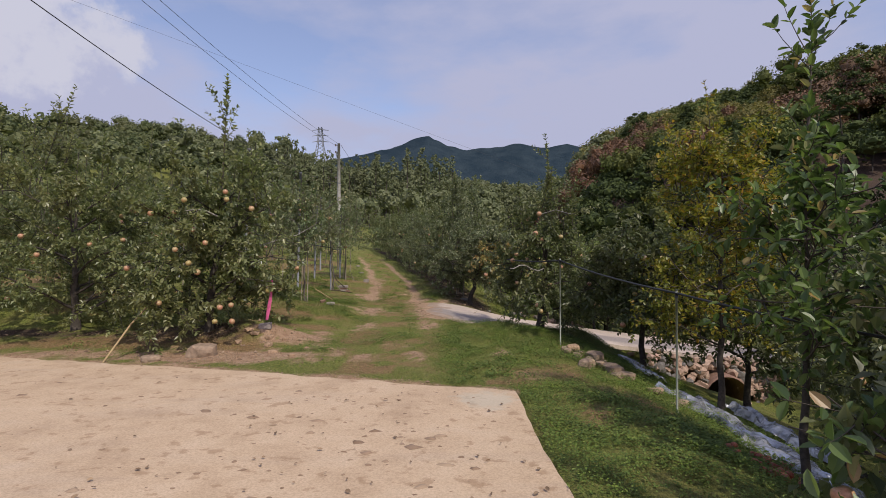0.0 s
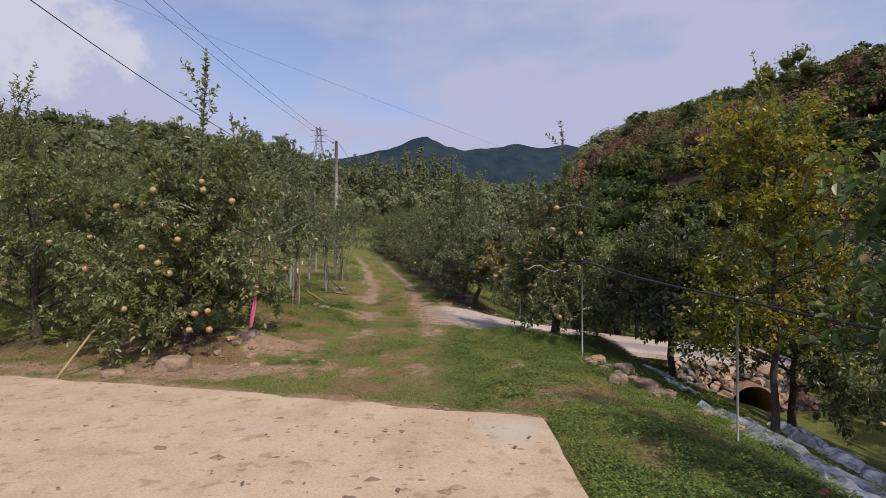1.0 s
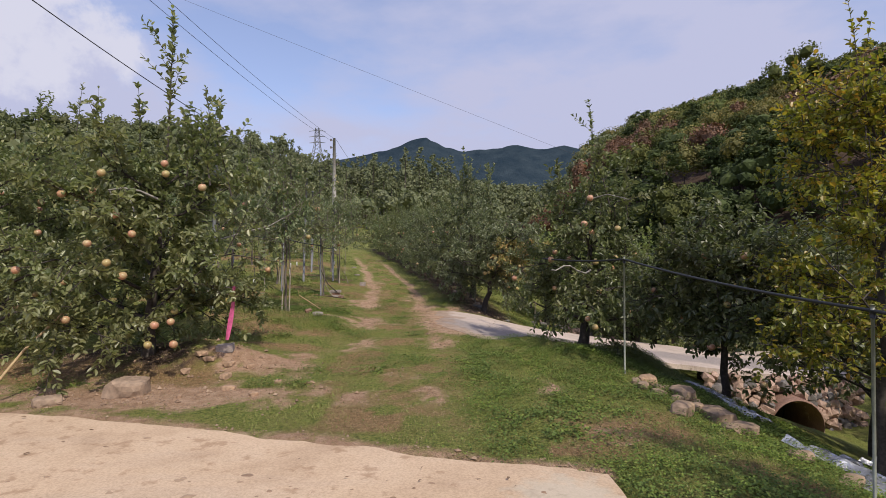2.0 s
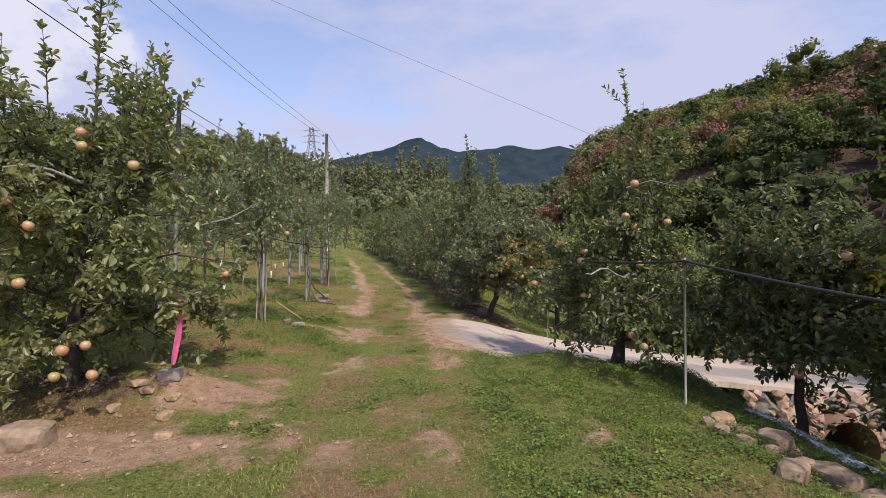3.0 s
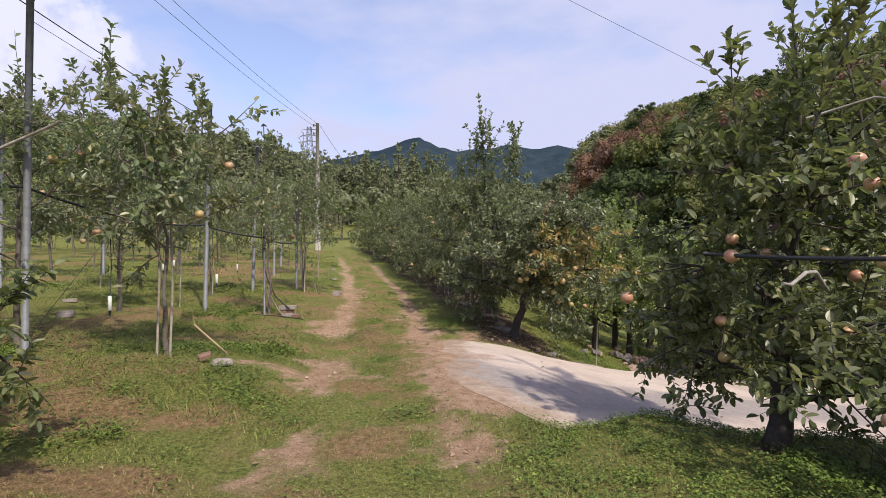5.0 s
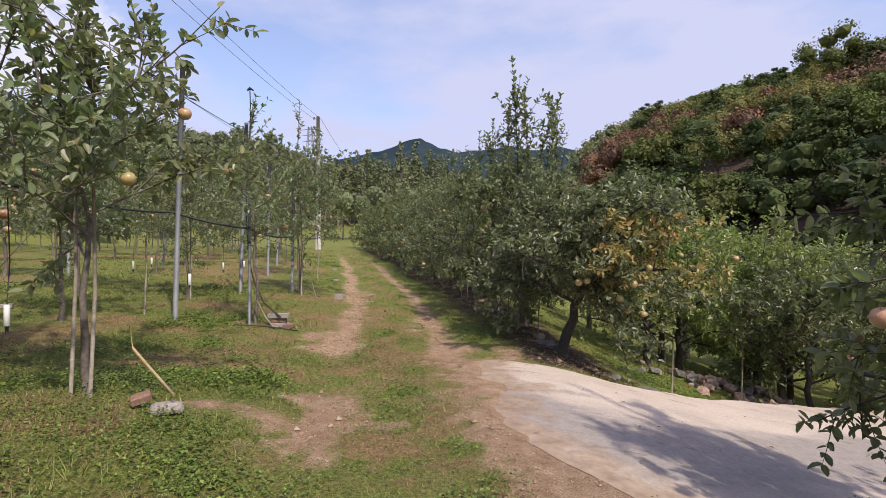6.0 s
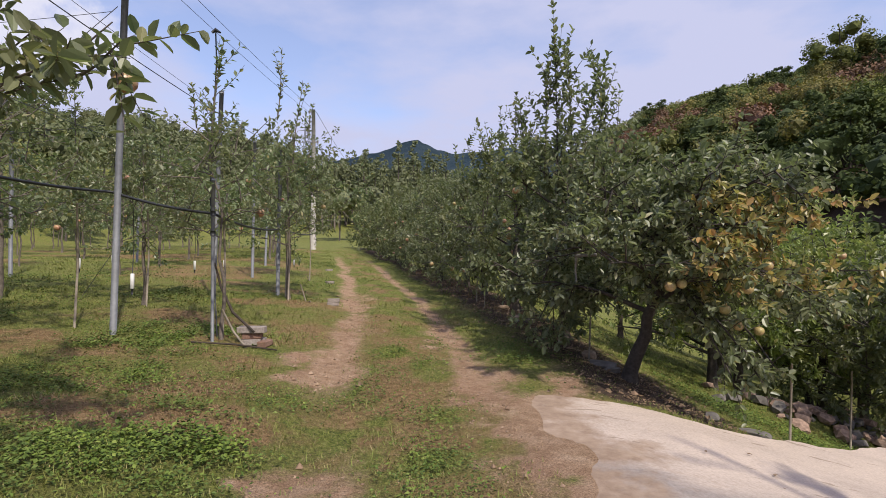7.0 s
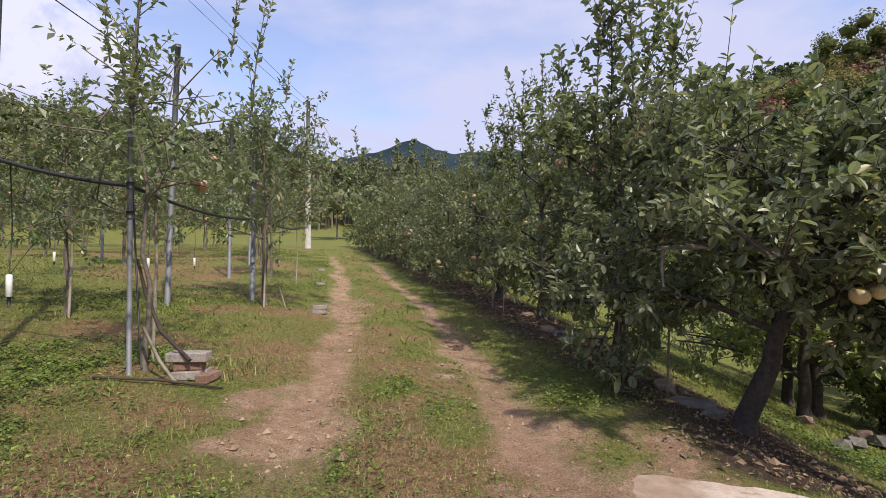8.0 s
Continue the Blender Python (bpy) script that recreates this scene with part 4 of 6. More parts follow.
# trees at the yard's edge
foot = (-3.95, 8.45)
tree_yard = apple_tree(11, 2.75, 1.2, 0.3, 15, 11, 5, 17, 0.08, 9, (0.3, 0.75), 18, LEAF_YARD, label="broad apple tree heavy with blushed fruit beside the yard", group=ROW_B, leader=2.1, lean=(0.22, 0.0), sprouts=[(q, n) for q, n in zip(rel(foot, (-3.35, 8.2, 2.1), (-3.15, 8.3, 2.0), (-3.0, 8.1, 2.1), (-2.85, 8.35, 2.0), (-4.4, 8.3, 2.2)), (0.8, 0.9, 1.0, 0.8, 0.9))],
                       pale=[(rel(foot, (-3.7, 8.3, 1.95), (-3.75, 7.95, 2.02), (-3.82, 7.76, 2.03), (-3.95, 7.7, 2.0)), 0.016),
                             (rel(foot, (-3.82, 7.76, 2.03), (-3.72, 7.72, 1.9), (-3.66, 7.7, 1.76)), 0.012),
                             (rel(foot, (-3.95, 7.72, 2.0), (-3.85, 7.7, 1.85), (-3.75, 7.68, 1.72)), 0.01),
                             (rel(foot, (-3.6, 8.5, 0.95), (-3.3, 8.55, 0.9), (-2.95, 8.52, 0.86), (-2.68, 8.5, 0.87)), 0.014),
                             (rel(foot, (-3.3, 8.5, 1.4), (-2.9, 8.7, 1.55), (-2.55, 8.85, 1.66), (-2.25, 8.95, 1.85)), 0.012)],
                       extra_fruit=rel(foot, (-3.35, 7.55, 0.52), (-3.2, 7.6, 0.55), (-3.45, 7.6, 0.3), (-3.25, 7.75, 0.28), (-3.35, 7.75, 2.3), (-3.32, 7.72, 2.18), (-3.0, 7.9, 2.05),
                                       (-3.9, 7.3, 1.4), (-3.7, 7.3, 1.2), (-4.2, 7.4, 0.6), (-3.5, 7.4, 1.5), (-2.95, 8.5, 0.7)))
stand(tree_yard, *foot, 0)
tree_yard_b = apple_tree(12, 2.9, 1.65, 0.25, 18, 10, 5, 16, 0.08, 10, (0.4, 0.9), 22, LEAF_YARD, label="broad apple tree with many ripening apples beside the yard", group=ROW_B, leader=1.0, simple=True,
                         sprouts=[((-0.65, 0.0, 2.6), 1.9), ((-0.45, 0.1, 2.6), 1.3), ((-0.9, 0.1, 2.5), 1.4), ((-0.2, -0.1, 2.6), 1.0), ((-1.3, 0.0, 2.4), 1.1)])
stand(tree_yard_b, -6.55, 8.9, 0)
again(tree_yard_b, -9.4, 9.3, 200, 1.05)
again(tree_yard_b, -12.4, 9.9, 310, 1.0)
again(tree_yard, -7.9, 11.6, 120, 0.95)

# staked young rows on the open side
young_a = apple_tree(21, 2.7, 0.85, 0.9, 10, 6, 3, 12, 0.078, 10, (0.35, 0.7), 5, LEAF_YOUNG, BARK_YOUNG, 0.027, "leafy young apple tree staked in the grass", group=ROW_L, leader=0.7, droop=0.55)
stand(young_a, -3.2, 11.67, 0)
young_b = apple_tree(22, 2.45, 0.5, 1.05, 8, 5, 2, 11, 0.07, 6, (0.45, 0.9), 1, LEAF_YOUNG, BARK_YOUNG, 0.022, "slender young apple tree with sparse crown", group=ROW_L, leader=1.2, droop=0.35, lean=(-0.15, 0.05), simple=True)
stand(young_b, -3.3, 15.2, 0)
young_c = apple_tree(23, 2.8, 1.1, 0.9, 10, 7, 4, 13, 0.078, 9, (0.4, 0.9), 4, LEAF_YOUNG, BARK_YOUNG, 0.032, "slender young apple tree with upright shoots", group=ROW_L, droop=0.6, simple=True)
stand(young_c, -3.65, 18.7, 0)
near_left = apple_tree(24, 2.8, 1.05, 0.9, 10, 6, 3, 13, 0.08, 9, (0.4, 0.9), 4, LEAF_YOUNG, BARK_YOUNG, 0.034, "young apple tree with long leafy shoots beside a steel post", group=ROW_L, leader=0.6, droop=0.5, simple=True)
stand(near_left, -4.78, 11.8, 0)
young_far = apple_tree(25, 2.9, 1.35, 0.9, 9, 6, 3, 11, 0.12, 8, (0.4, 0.9), 2, LEAF_YOUNG, BARK_YOUNG, 0.034, "young apple tree in the back rows of the orchard", group=ROW_L, droop=0.5, simple=True)
stand(young_far, -9.6, 14.2, 0)
rowrng = np.random.default_rng(5)
young = [near_left, young_b, young_c]
for row in range(9):
    for k in range(13):
        y = 12.1 + (3.3 if row < 4 else 2.8) * k + (1.2 * (row % 2))
        x = -3.55 - 2.9 * row - np.interp(y, [12, 19, 22, 30, 45], [0.0, 0.25, 1.2, 3.8, 8.6]) + rowrng.normal(0, 0.15)
        if (row == 0 and k < 3) or (row == 1 and k == 0) or y > 47 or (row > 4 and y < 15):
            continue
        again(young_far if row > 3 or y > 27 else young[(row * 2 + k) % 3], x, y + rowrng.normal(0, 0.2), rowrng.uniform(0, 360), rowrng.uniform(0.88, 1.1))
again(young_c, -5.1, 16.9, 77, 0.85)
again(near_left, -5.3, 14.3, 200, 0.85)

# old trees on the ditch side
foot = (2.0, 10.25)
tree_r1 = apple_tree(31, 2.75, 0.96, 0.32, 15, 10, 4, 14, 0.08, 9, (0.3, 0.6), 20, LEAF_DARK, label="old apple tree with pink-blushed fruit above the ditch", group=ROW_R, leader=1.8, lean=(0.2, 0.0), trunk_r=0.085, sprouts=[(q, n) for q, n in zip(rel(foot, (1.6, 10.0, 1.9), (2.3, 9.8, 2.0), (2.6, 10.2, 1.9), (1.9, 9.7, 2.0)), (0.8, 1.0, 0.9, 0.9))],
                     pale=[(rel(foot, (2.0, 9.8, 1.02), (1.85, 9.55, 0.98), (1.68, 9.36, 1.03), (1.55, 9.24, 1.1), (1.44, 9.16, 1.1), (1.32, 9.1, 1.04), (1.25, 9.06, 1.05)), 0.015), (rel(foot, (2.0, 9.9, 2.1), (2.2, 9.6, 2.15), (2.45, 9.4, 2.05)), 0.01)],
                     extra_fruit=rel(foot, (1.77, 9.0, 2.03), (1.86, 9.23, 1.57), (2.19, 9.14, 1.62), (1.74, 9.19, 1.69), (2.75, 9.3, 0.75), (1.9, 9.2, 1.15)))
stand(tree_r1, *foot, 0)
foot = (0.77, 15.0)
tree_r2 = apple_tree(32, 1.95, 1.25, 0.62, 16, 10, 5, 15, 0.07, 6, (0.3, 0.6), 0, LEAF, label="old leaning apple tree with yellow fruit and yellowed leaves", group=ROW_R, trunk_r=0.078, lean=(0.5, -0.32), droop=0.7, sprouts=[(q, n) for q, n in zip(rel(foot, (0.45, 15.2, 1.6), (0.3, 15.3, 1.5), (0.6, 15.0, 1.7), (0.75, 15.1, 1.7), (0.2, 15.0, 1.6), (0.5, 14.8, 1.6)), (0.5, 0.5, 0.6, 0.6, 0.4, 0.5))],
                     fruit_meshes=APPLES_YELLOW, second=(LEAF_YELLOW, (0.93, -0.37, 0.0), 0.62, 1.75, 0.75),
                     pale=[(rel(foot, (0.9, 15.0, 1.05), (0.6, 15.05, 1.08), (0.28, 15.1, 1.07)), 0.026), (rel(foot, (0.3, 15.1, 1.06), (0.29, 15.1, 0.92), (0.3, 15.1, 0.8)), 0.014)],
                     extra_fruit=rel(foot, (1.06, 13.95, 1.0), (0.84, 13.95, 0.95), (0.74, 13.98, 0.82), (0.83, 13.97, 0.84), (1.35, 13.95, 0.8), (1.55, 14.0, 0.98), (1.75, 14.15, 0.75), (1.3, 14.0, 0.5), (1.25, 14.1, 0.62), (1.5, 14.05, 0.45)),
                     hanging=[(q, h, n) for q, h, n in zip(rel(foot, (1.0, 14.75, 1.25), (1.1, 14.8, 1.15), (1.1, 14.9, 1.1), (1.15, 15.0, 1.2), (1.0, 14.7, 0.95), (1.1, 14.75, 0.9), (1.1, 14.6, 0.95), (0.95, 14.7, 1.0)),
                                                           ((0.25, -0.9, -0.15), (0.7, -0.7, -0.25), (0.95, -0.4, -0.3), (1.0, -0.1, -0.2), (0.3, -0.75, -0.75), (0.6, -0.6, -0.75), (0.75, -0.55, -0.8), (0.45, -0.8, -0.6)), (1.15, 1.25, 1.2, 1.2, 1.15, 1.2, 1.1, 1.1))])
stand(tree_r2, *foot, 0)
foot = (0.6, 16.75)
tree_r3 = apple_tree(36, 2.7, 1.35, 0.4, 13, 9, 5, 15, 0.08, 8, (0.4, 0.9), 8, LEAF, label="old apple tree with very tall upright shoots", group=ROW_R, trunk_r=0.08,
                     sprouts=[(q, n) for q, n in zip(rel(foot, (0.5, 16.7, 2.2), (0.3, 16.6, 2.1), (0.7, 16.9, 2.2), (0.9, 16.6, 2.0), (0.1, 16.8, 1.9), (0.6, 16.4, 2.1), (1.1, 16.7, 1.9)), (2.1, 1.6, 1.8, 1.5, 1.3, 1.7, 1.3))])
stand(tree_r3, *foot, 0)
foot = (0.35, 19.2)
tree_r4 = apple_tree(37, 2.6, 1.35, 0.35, 13, 9, 5, 15, 0.08, 8, (0.4, 0.9), 8, LEAF_DARK, label="old apple tree with tall upright shoots", group=ROW_R, trunk_r=0.08, simple=True,
                     sprouts=[(q, n) for q, n in zip(rel(foot, (0.3, 19.1, 2.2), (0.05, 19.2, 2.1), (0.55, 19.3, 2.1), (-0.2, 19.0, 2.0), (0.75, 19.1, 1.9)), (1.9, 1.7, 1.5, 1.3, 1.3))])
stand(tree_r4, *foot, 0)
old_a = apple_tree(33, 2.7, 1.45, 0.32, 13, 9, 5, 11, 0.086, 14, (0.5, 1.2), 14, LEAF_DARK, label="old spreading apple tree in a dense row", group=ROW_R, trunk_r=0.08, simple=True)
stand(old_a, 6.6, 20.4, 0)
old_b = apple_tree(34, 2.8, 1.5, 0.32, 13, 9, 5, 11, 0.086, 10, (0.3, 0.8), 12, LEAF, label="old spreading apple tree in a dense row", group=ROW_R, trunk_r=0.08, leader=0.6, simple=True)
stand(old_b, -0.05, 21.4, 0)
back_tree = apple_tree(40, 2.5, 1.35, 0.5, 12, 8, 4, 12, 0.09, 16, (0.5, 1.1), 8, LEAF_BACK, label="green apple tree with many upright shoots behind the old row", group=ROW_R, trunk_r=0.075, simple=True)
stand(back_tree, 2.85, 17.2, 0)
old_c = apple_tree(35, 2.45, 1.4, 0.6, 15, 9, 5, 13, 0.098, 6, (0.25, 0.6), 12, LEAF_BANK, label="low dark apple tree on the bank", group=ROW_R, trunk_r=0.06, simple=True)
stand(old_c, 5.2, 8.5, 80)
bank_tree = apple_tree(39, 2.5, 1.3, 0.62, 17, 11, 5, 15, 0.082, 8, (0.3, 0.7), 10, LEAF_BANK, label="low dark apple tree with a dense hanging crown on the bank", group=ROW_R, trunk_r=0.06, droop=0.9)
stand(bank_tree, 3.66, 9.12, 0)
old_far = apple_tree(38, 2.8, 1.5, 0.35, 11, 7, 4, 9, 0.13, 10, (0.4, 1.0), 6, LEAF_DARK, label="old spreading apple tree far along the row", group=ROW_R, trunk_r=0.08, simple=True)
stand(old_far, 1.2, 30.4, 0)
olds = [old_a, old_b]
for row in range(3):
    for k in range(13):
        y = 23.4 + 2.1 * k if row == 0 else 15.6 + 2.6 * k + 0.7 * row
        x = float(track_x(y)) + 2.35 + 3.3 * row + rowrng.normal(0, 0.15)
        if y > 50 - 6 * row or (row == 2 and y > 22) or (row == 1 and k == 0):
            continue
        again(old_far if y > 31 else back_tree if row and k % 3 else olds[k % 2], x, y, rowrng.uniform(0, 360), rowrng.uniform(0.92, 1.12))
again(old_c, 4.75, 15.9, 300, 0.92)
again(back_tree, 4.1, 18.7, 130, 1.1)
again(back_tree, 5.9, 18.2, 220, 1.15)
again(old_c, 5.6, 5.6, 250, 1.1)
# Two trees outside the view, added to throw shade on the bank and verge.
again(old_c, 5.0, 3.7, 20, 1.0)
again(old_c, 3.7, 2.0, 65, 1.1)
again(old_a, 8.6, 9.0, 30, 1.1)
again(old_a, 7.4, 6.2, 130, 1.1)
for k, (x, y, size) in enumerate(((6.3, 19.6, 1.3), (9.2, 18.6, 1.4), (9.0, 22.5, 1.4), (12.0, 17.5, 1.5), (12.5, 21.5, 1.5), (11.2, 12.6, 1.5), (11.0, 9.4, 1.4), (6.6, 23.6, 1.35))):
    again((back_tree, old_b)[k % 2], x, y, 47 * k, size, "tall old apple tree on the lower terrace")

# small golden tree and the shrub nearest the yard
golden = apple_tree(41, 4.35, 1.0, 0.9, 19, 10, 5, 13, 0.056, 10, (0.3, 0.7), 0, LEAF_GOLD, label="tall tree turning golden green above the ditch", trunk_r=0.045, name="deciduous_tree", width=0.62, droop=0.45)
stand(golden, 3.85, 6.8, 0)
broad = apple_tree(42, 2.75, 0.5, 1.0, 10, 5, 3, 7, 0.1, 5, (0.4, 0.8), 0, LEAF_BROAD, label="broad-leaved fruit shrub with a tall leafy leader", trunk_r=0.035, name="fruit_shrub", width=0.5, leader=1.6, droop=0.4)
stand(broad, 2.8, 3.7, 0)
# Unseen copy, added to cast the shadow on the yard corner.
again(broad, 2.65, 1.0, 140, 1.0)
low_shrub = apple_tree(43, 1.0, 0.5, 0.2, 8, 4, 2, 8, 0.105, 3, (0.2, 0.35), 0, LEAF_BROAD, label="low broad-leaved shrub at the yard corner", trunk_r=0.02, name="fruit_shrub", width=0.5)
stand(low_shrub, 2.0, 1.72, 0, 0.85)


# ---- woods ----


def ball(rounds):
    bm = bmesh.new()
    bmesh.ops.create_icosphere(bm, subdivisions=rounds, radius=1.0)
    v, f = np.array([q.co[:] for q in bm.verts]), np.array([[w.index for w in q.verts] for q in bm.faces])
    bm.free()
    return v, f


def far_tree(rng, height, radius, clumps, size, shape, lobes):
    """One wild tree: the middles and radii of its leaf masses, and the leaf sprays on their outsides."""
    way = rng.normal(0, 1, (lobes, 3))
    way /= np.linalg.norm(way, axis=1)[:, None]
    way[:, 2] = np.abs(way[:, 2]) * 1.15 - 0.3
    way[0] = 0
    lc = way * [0.62 * radius, 0.62 * radius, 0.3 * height] * rng.uniform(0.75, 1.2, (lobes, 1)) + [0, 0, 0.6 * height]
    lr = radius * rng.uniform(0.3, 0.48, lobes)
    lr[0] *= 1.4
    flat = np.array([1, 1, 0.85])
    if shape == "pine":
        tier = np.linspace(0, 1, lobes)
        lc = np.stack([way[:, 0] * radius * (0.7 - 0.5 * tier), way[:, 1] * radius * (0.7 - 0.5 * tier), height * (0.45 + 0.53 * tier)], 1)
        lr = radius * rng.uniform(0.34, 0.5, lobes) * (1.1 - 0.65 * tier)
        flat = np.array([1, 1, 0.5])
    which = rng.choice(lobes, clumps, p=(lr ** 2 + (lr ** 2).mean()) / (2 * (lr ** 2).sum()))
    d = rng.normal(0, 1, (clumps, 3)) + 0.8 * way[which]
    d /= np.linalg.norm(d, axis=1)[:, None]
    p = lc[which] + d * (lr[which] * rng.uniform(0.6, 1.08, clumps))[:, None] * flat
    ax = rng.normal(0, 1, (clumps, 3))
    ax = ax - 0.8 * (ax * d).sum(1)[:, None] * d
    return lc, lr, flat, p, ax, d + rng.normal(0, 0.5, (clumps, 3)), size * rng.uniform(0.55, 1.35, clumps)


def ridge_line(x, y):
    """Height to which the hillside wood grows, falling towards its end down the valley."""
    if x < 12 or y < 8:
        return 99.0
    slant = (x + 0.5) / (y - 5.0)
    crest = float(np.interp(slant, [0.0, 0.2, 0.24, 0.27, 0.3, 0.325, 0.4, 0.46, 0.625, 0.76, 0.89, 1.0, 1.4], [0.165, 0.152, 0.165, 0.2, 0.24, 0.272, 0.29, 0.3, 0.35, 0.39, 0.455, 0.53, 0.7]))
    away = float(np.interp(slant, [0.3, 0.5, 0.8, 1.2], [105, 85, 58, 40]))
    return 1.2 + (y - 5.0) * crest * min(1.0, 0.45 + 0.55 * y / away)


def woods(name, label, spots, mat, seed, height, radius, clumps, size, shape="round", bark=None, lobes=13, rounds=1, free=False):
    rng = np.random.default_rng(seed)
    bv, bf = ball(rounds)
    P, A, U, S, V, F, stems, o = [], [], [], [], [], [], Tubes(), 0
    for x, y in spots:
        h = height * rng.uniform(0.75, 1.2)
        over = 1.0 if shape == "pine" else 0.87
        r = radius * rng.uniform(0.8, 1.2)
        z = on_land(x, y)
        tall = 99.0 if free else ridge_line(x, y) - z
        if tall < 3.0:
            continue
        r *= min(1.0, (tall / h) ** 0.5)
        h = min(h, tall * over * rng.uniform(0.72, 1.06))
        lc, lr, flat, p, a, u, s = far_tree(rng, h, r, clumps, size, shape, lobes)
        P.append(p + [x, y, z])
        A.append(a)
        U.append(u)
        S.append(s)
        for c, q in zip(lc, lr):
            V.append(c + [x, y, z] + bv * flat * (q * 0.62 * rng.uniform(0.7, 1.15, len(bv)))[:, None])
            F.append(bf + o)
            o += len(bv)
        stems.add([(x, y, z - 0.4), (x + rng.normal(0, 0.1), y, z + h * 0.45), (x + rng.normal(0, 0.25), y, z + h * 0.85)], [0.014 * h, 0.01 * h, 0.004 * h], 5)
    wood = thing(name, label, "woodland", kind="stuff")
    V, F = np.concatenate(V), np.concatenate(F)
    part("leaf_masses", raw_mesh("leaf_masses", V, F.ravel(), np.full(len(F), 3), mat), wood, kind="stuff")
    part("crowns", leaves_mesh("crowns", np.concatenate(P), np.concatenate(A), np.concatenate(U), np.concatenate(S), mat, 0.8, True), wood, kind="stuff")
    part("trunks", stems.mesh("trunks", bark or BARK), wood, kind="stuff")


wr = np.random.default_rng(8)


def scatter(n, x0, x1, y0, y1):
    return [(wr.uniform(x0, x1), wr.uniform(y0, y1)) for _ in range(n)]


close = [(x, y) for x, y in scatter(700, 17, 85, 36, 80) if max(36 - 0.35 * y, 0.4 * y) < x < 14 + 0.95 * y][:125]
low = [q for q in close if on_land(*q) < 8]
high = [q for q in close if on_land(*q) >= 8]
slope = [(x, y) for x, y in scatter(900, 18, 125, 62, 150) if max(0.27 * y + 2, 22) < x < 25 + 0.8 * y][:250]
rust = [(27 + 4.5 * wr.normal(), 80 + 9 * wr.normal()) for _ in range(34)] + [(43 + 3 * wr.normal(), 53 + 3 * wr.normal()) for _ in range(9)]
slope = [q for q in slope if math.hypot((q[0] - 28) / 7, (q[1] - 82) / 12) > 1]
GREEN_WOOD, OLIVE_WOOD = "dense dark green broadleaf wood on the hillside", "olive and yellowing broadleaf wood on the hillside"
woods("hillside_green_wood", GREEN_WOOD, high[0::4] + low[0::5], WOOD_GREEN, 51, 7.6, 3.2, 2000, 0.23)
woods("hillside_green_wood", GREEN_WOOD, slope[0::3], WOOD_GREEN, 61, 10, 4.3, 900, 0.42)
woods("hillside_olive_wood", OLIVE_WOOD, high[1::4] + low[2::5], WOOD_OLIVE, 52, 7.6, 3.2, 2000, 0.23)
woods("hillside_olive_wood", OLIVE_WOOD, slope[1::3], WOOD_OLIVE, 62, 10, 4.3, 900, 0.42)
woods("hillside_autumn_wood", "reddish-brown autumn trees on the hillside", rust + high[2::8], WOOD_RED, 53, 8.6, 3.3, 1100, 0.29)
woods("hillside_pine_wood", "dark pines on the hillside", low[1::3] + high[3::8] + slope[2::3], WOOD_PINE, 54, 9.5, 3.2, 1150, 0.26, "pine")
woods("lone_hill_tree", "single airy tree standing above the hillside wood", [(42.5, 63.5)], WOOD_GREEN, 71, 12.5, 3.6, 1500, 0.27, free=True)
woods("hill_foot_scrub", "dark scrub along the foot of the hill", [(max(16.0, 0.24 * y + 5, 36 - 0.35 * y) + 2.6 * wr.normal(), y) for y in np.linspace(24, 105, 100)], WOOD_PINE, 58, 2.8, 2.2, 240, 0.4, lobes=8)
woods("hillside_undergrowth", "dark undergrowth between the hillside trees", [(x, y) for x, y in scatter(760, 13, 85, 30, 100) if max(0.2 * y + 4, 34 - 0.35 * y) < x < 14 + 0.95 * y][:150], WOOD_PINE, 59, 3.4, 3.2, 400, 0.26, lobes=7)
woods("left_hill_wood", "green wooded hill behind the orchard", scatter(210, -125, -33, 40, 190), WOOD_HILL, 55, 9, 4.2, 300, 0.56, lobes=10)
woods("valley_wood", "green trees closing the valley", scatter(110, -75, 30, 120, 225) + scatter(45, 6, 46, 115, 175), WOOD_GROVE, 66, 13, 4.4, 300, 0.74, lobes=9)
woods("valley_wood", "olive green trees closing the valley", scatter(95, -60, 34, 75, 170), WOOD_GROVE, 56, 10, 3.7, 320, 0.7, lobes=9)
woods("pine_grove", "tall pines with bare trunks at the end of the track", scatter(100, -46, 2, 110, 165), WOOD_GROVE, 57, 16, 2.6, 240, 0.56, "pine", BARK_YOUNG)

# ---- posts, hoses, poles and wires ----


def line(a, b, sag=0.0, n=14):
    a, b = np.array(a, float), np.array(b, float)
    t = np.linspace(0, 1, n)[:, None]
    p = a + (b - a) * t
    p[:, 2] -= sag * 4 * (t * (1 - t))[:, 0]
    return p


def steel_post(x, y, top, r, mat, label, lean=(0, 0), cap=True, clamp=None):
    z = on_land(x, y)
    post = thing("steel_post", label, "post", (x, y, z), group="orchard posts")
    h = top - z
    pipe = part("pipe", tube("pipe", [(0, 0, -0.15), (lean[0] * 0.5, lean[1] * 0.5, h / 2), (lean[0], lean[1], h)], r, mat, 10), post)
    if cap:
        part("cap", tube("cap", [(lean[0], lean[1], h - 0.02), (lean[0], lean[1], h + 0.015)], [r * 1.15, r * 1.1], mat, 10), pipe)
    for c in clamp or ():
        k = (c - z) / h
        part("clamp", tube("clamp", [(lean[0] * k, lean[1] * k, c - z - 0.025), (lean[0] * k, lean[1] * k, c - z + 0.025)], r * 1.5, HOSE, 10), pipe, "black hose clamp")
    return post


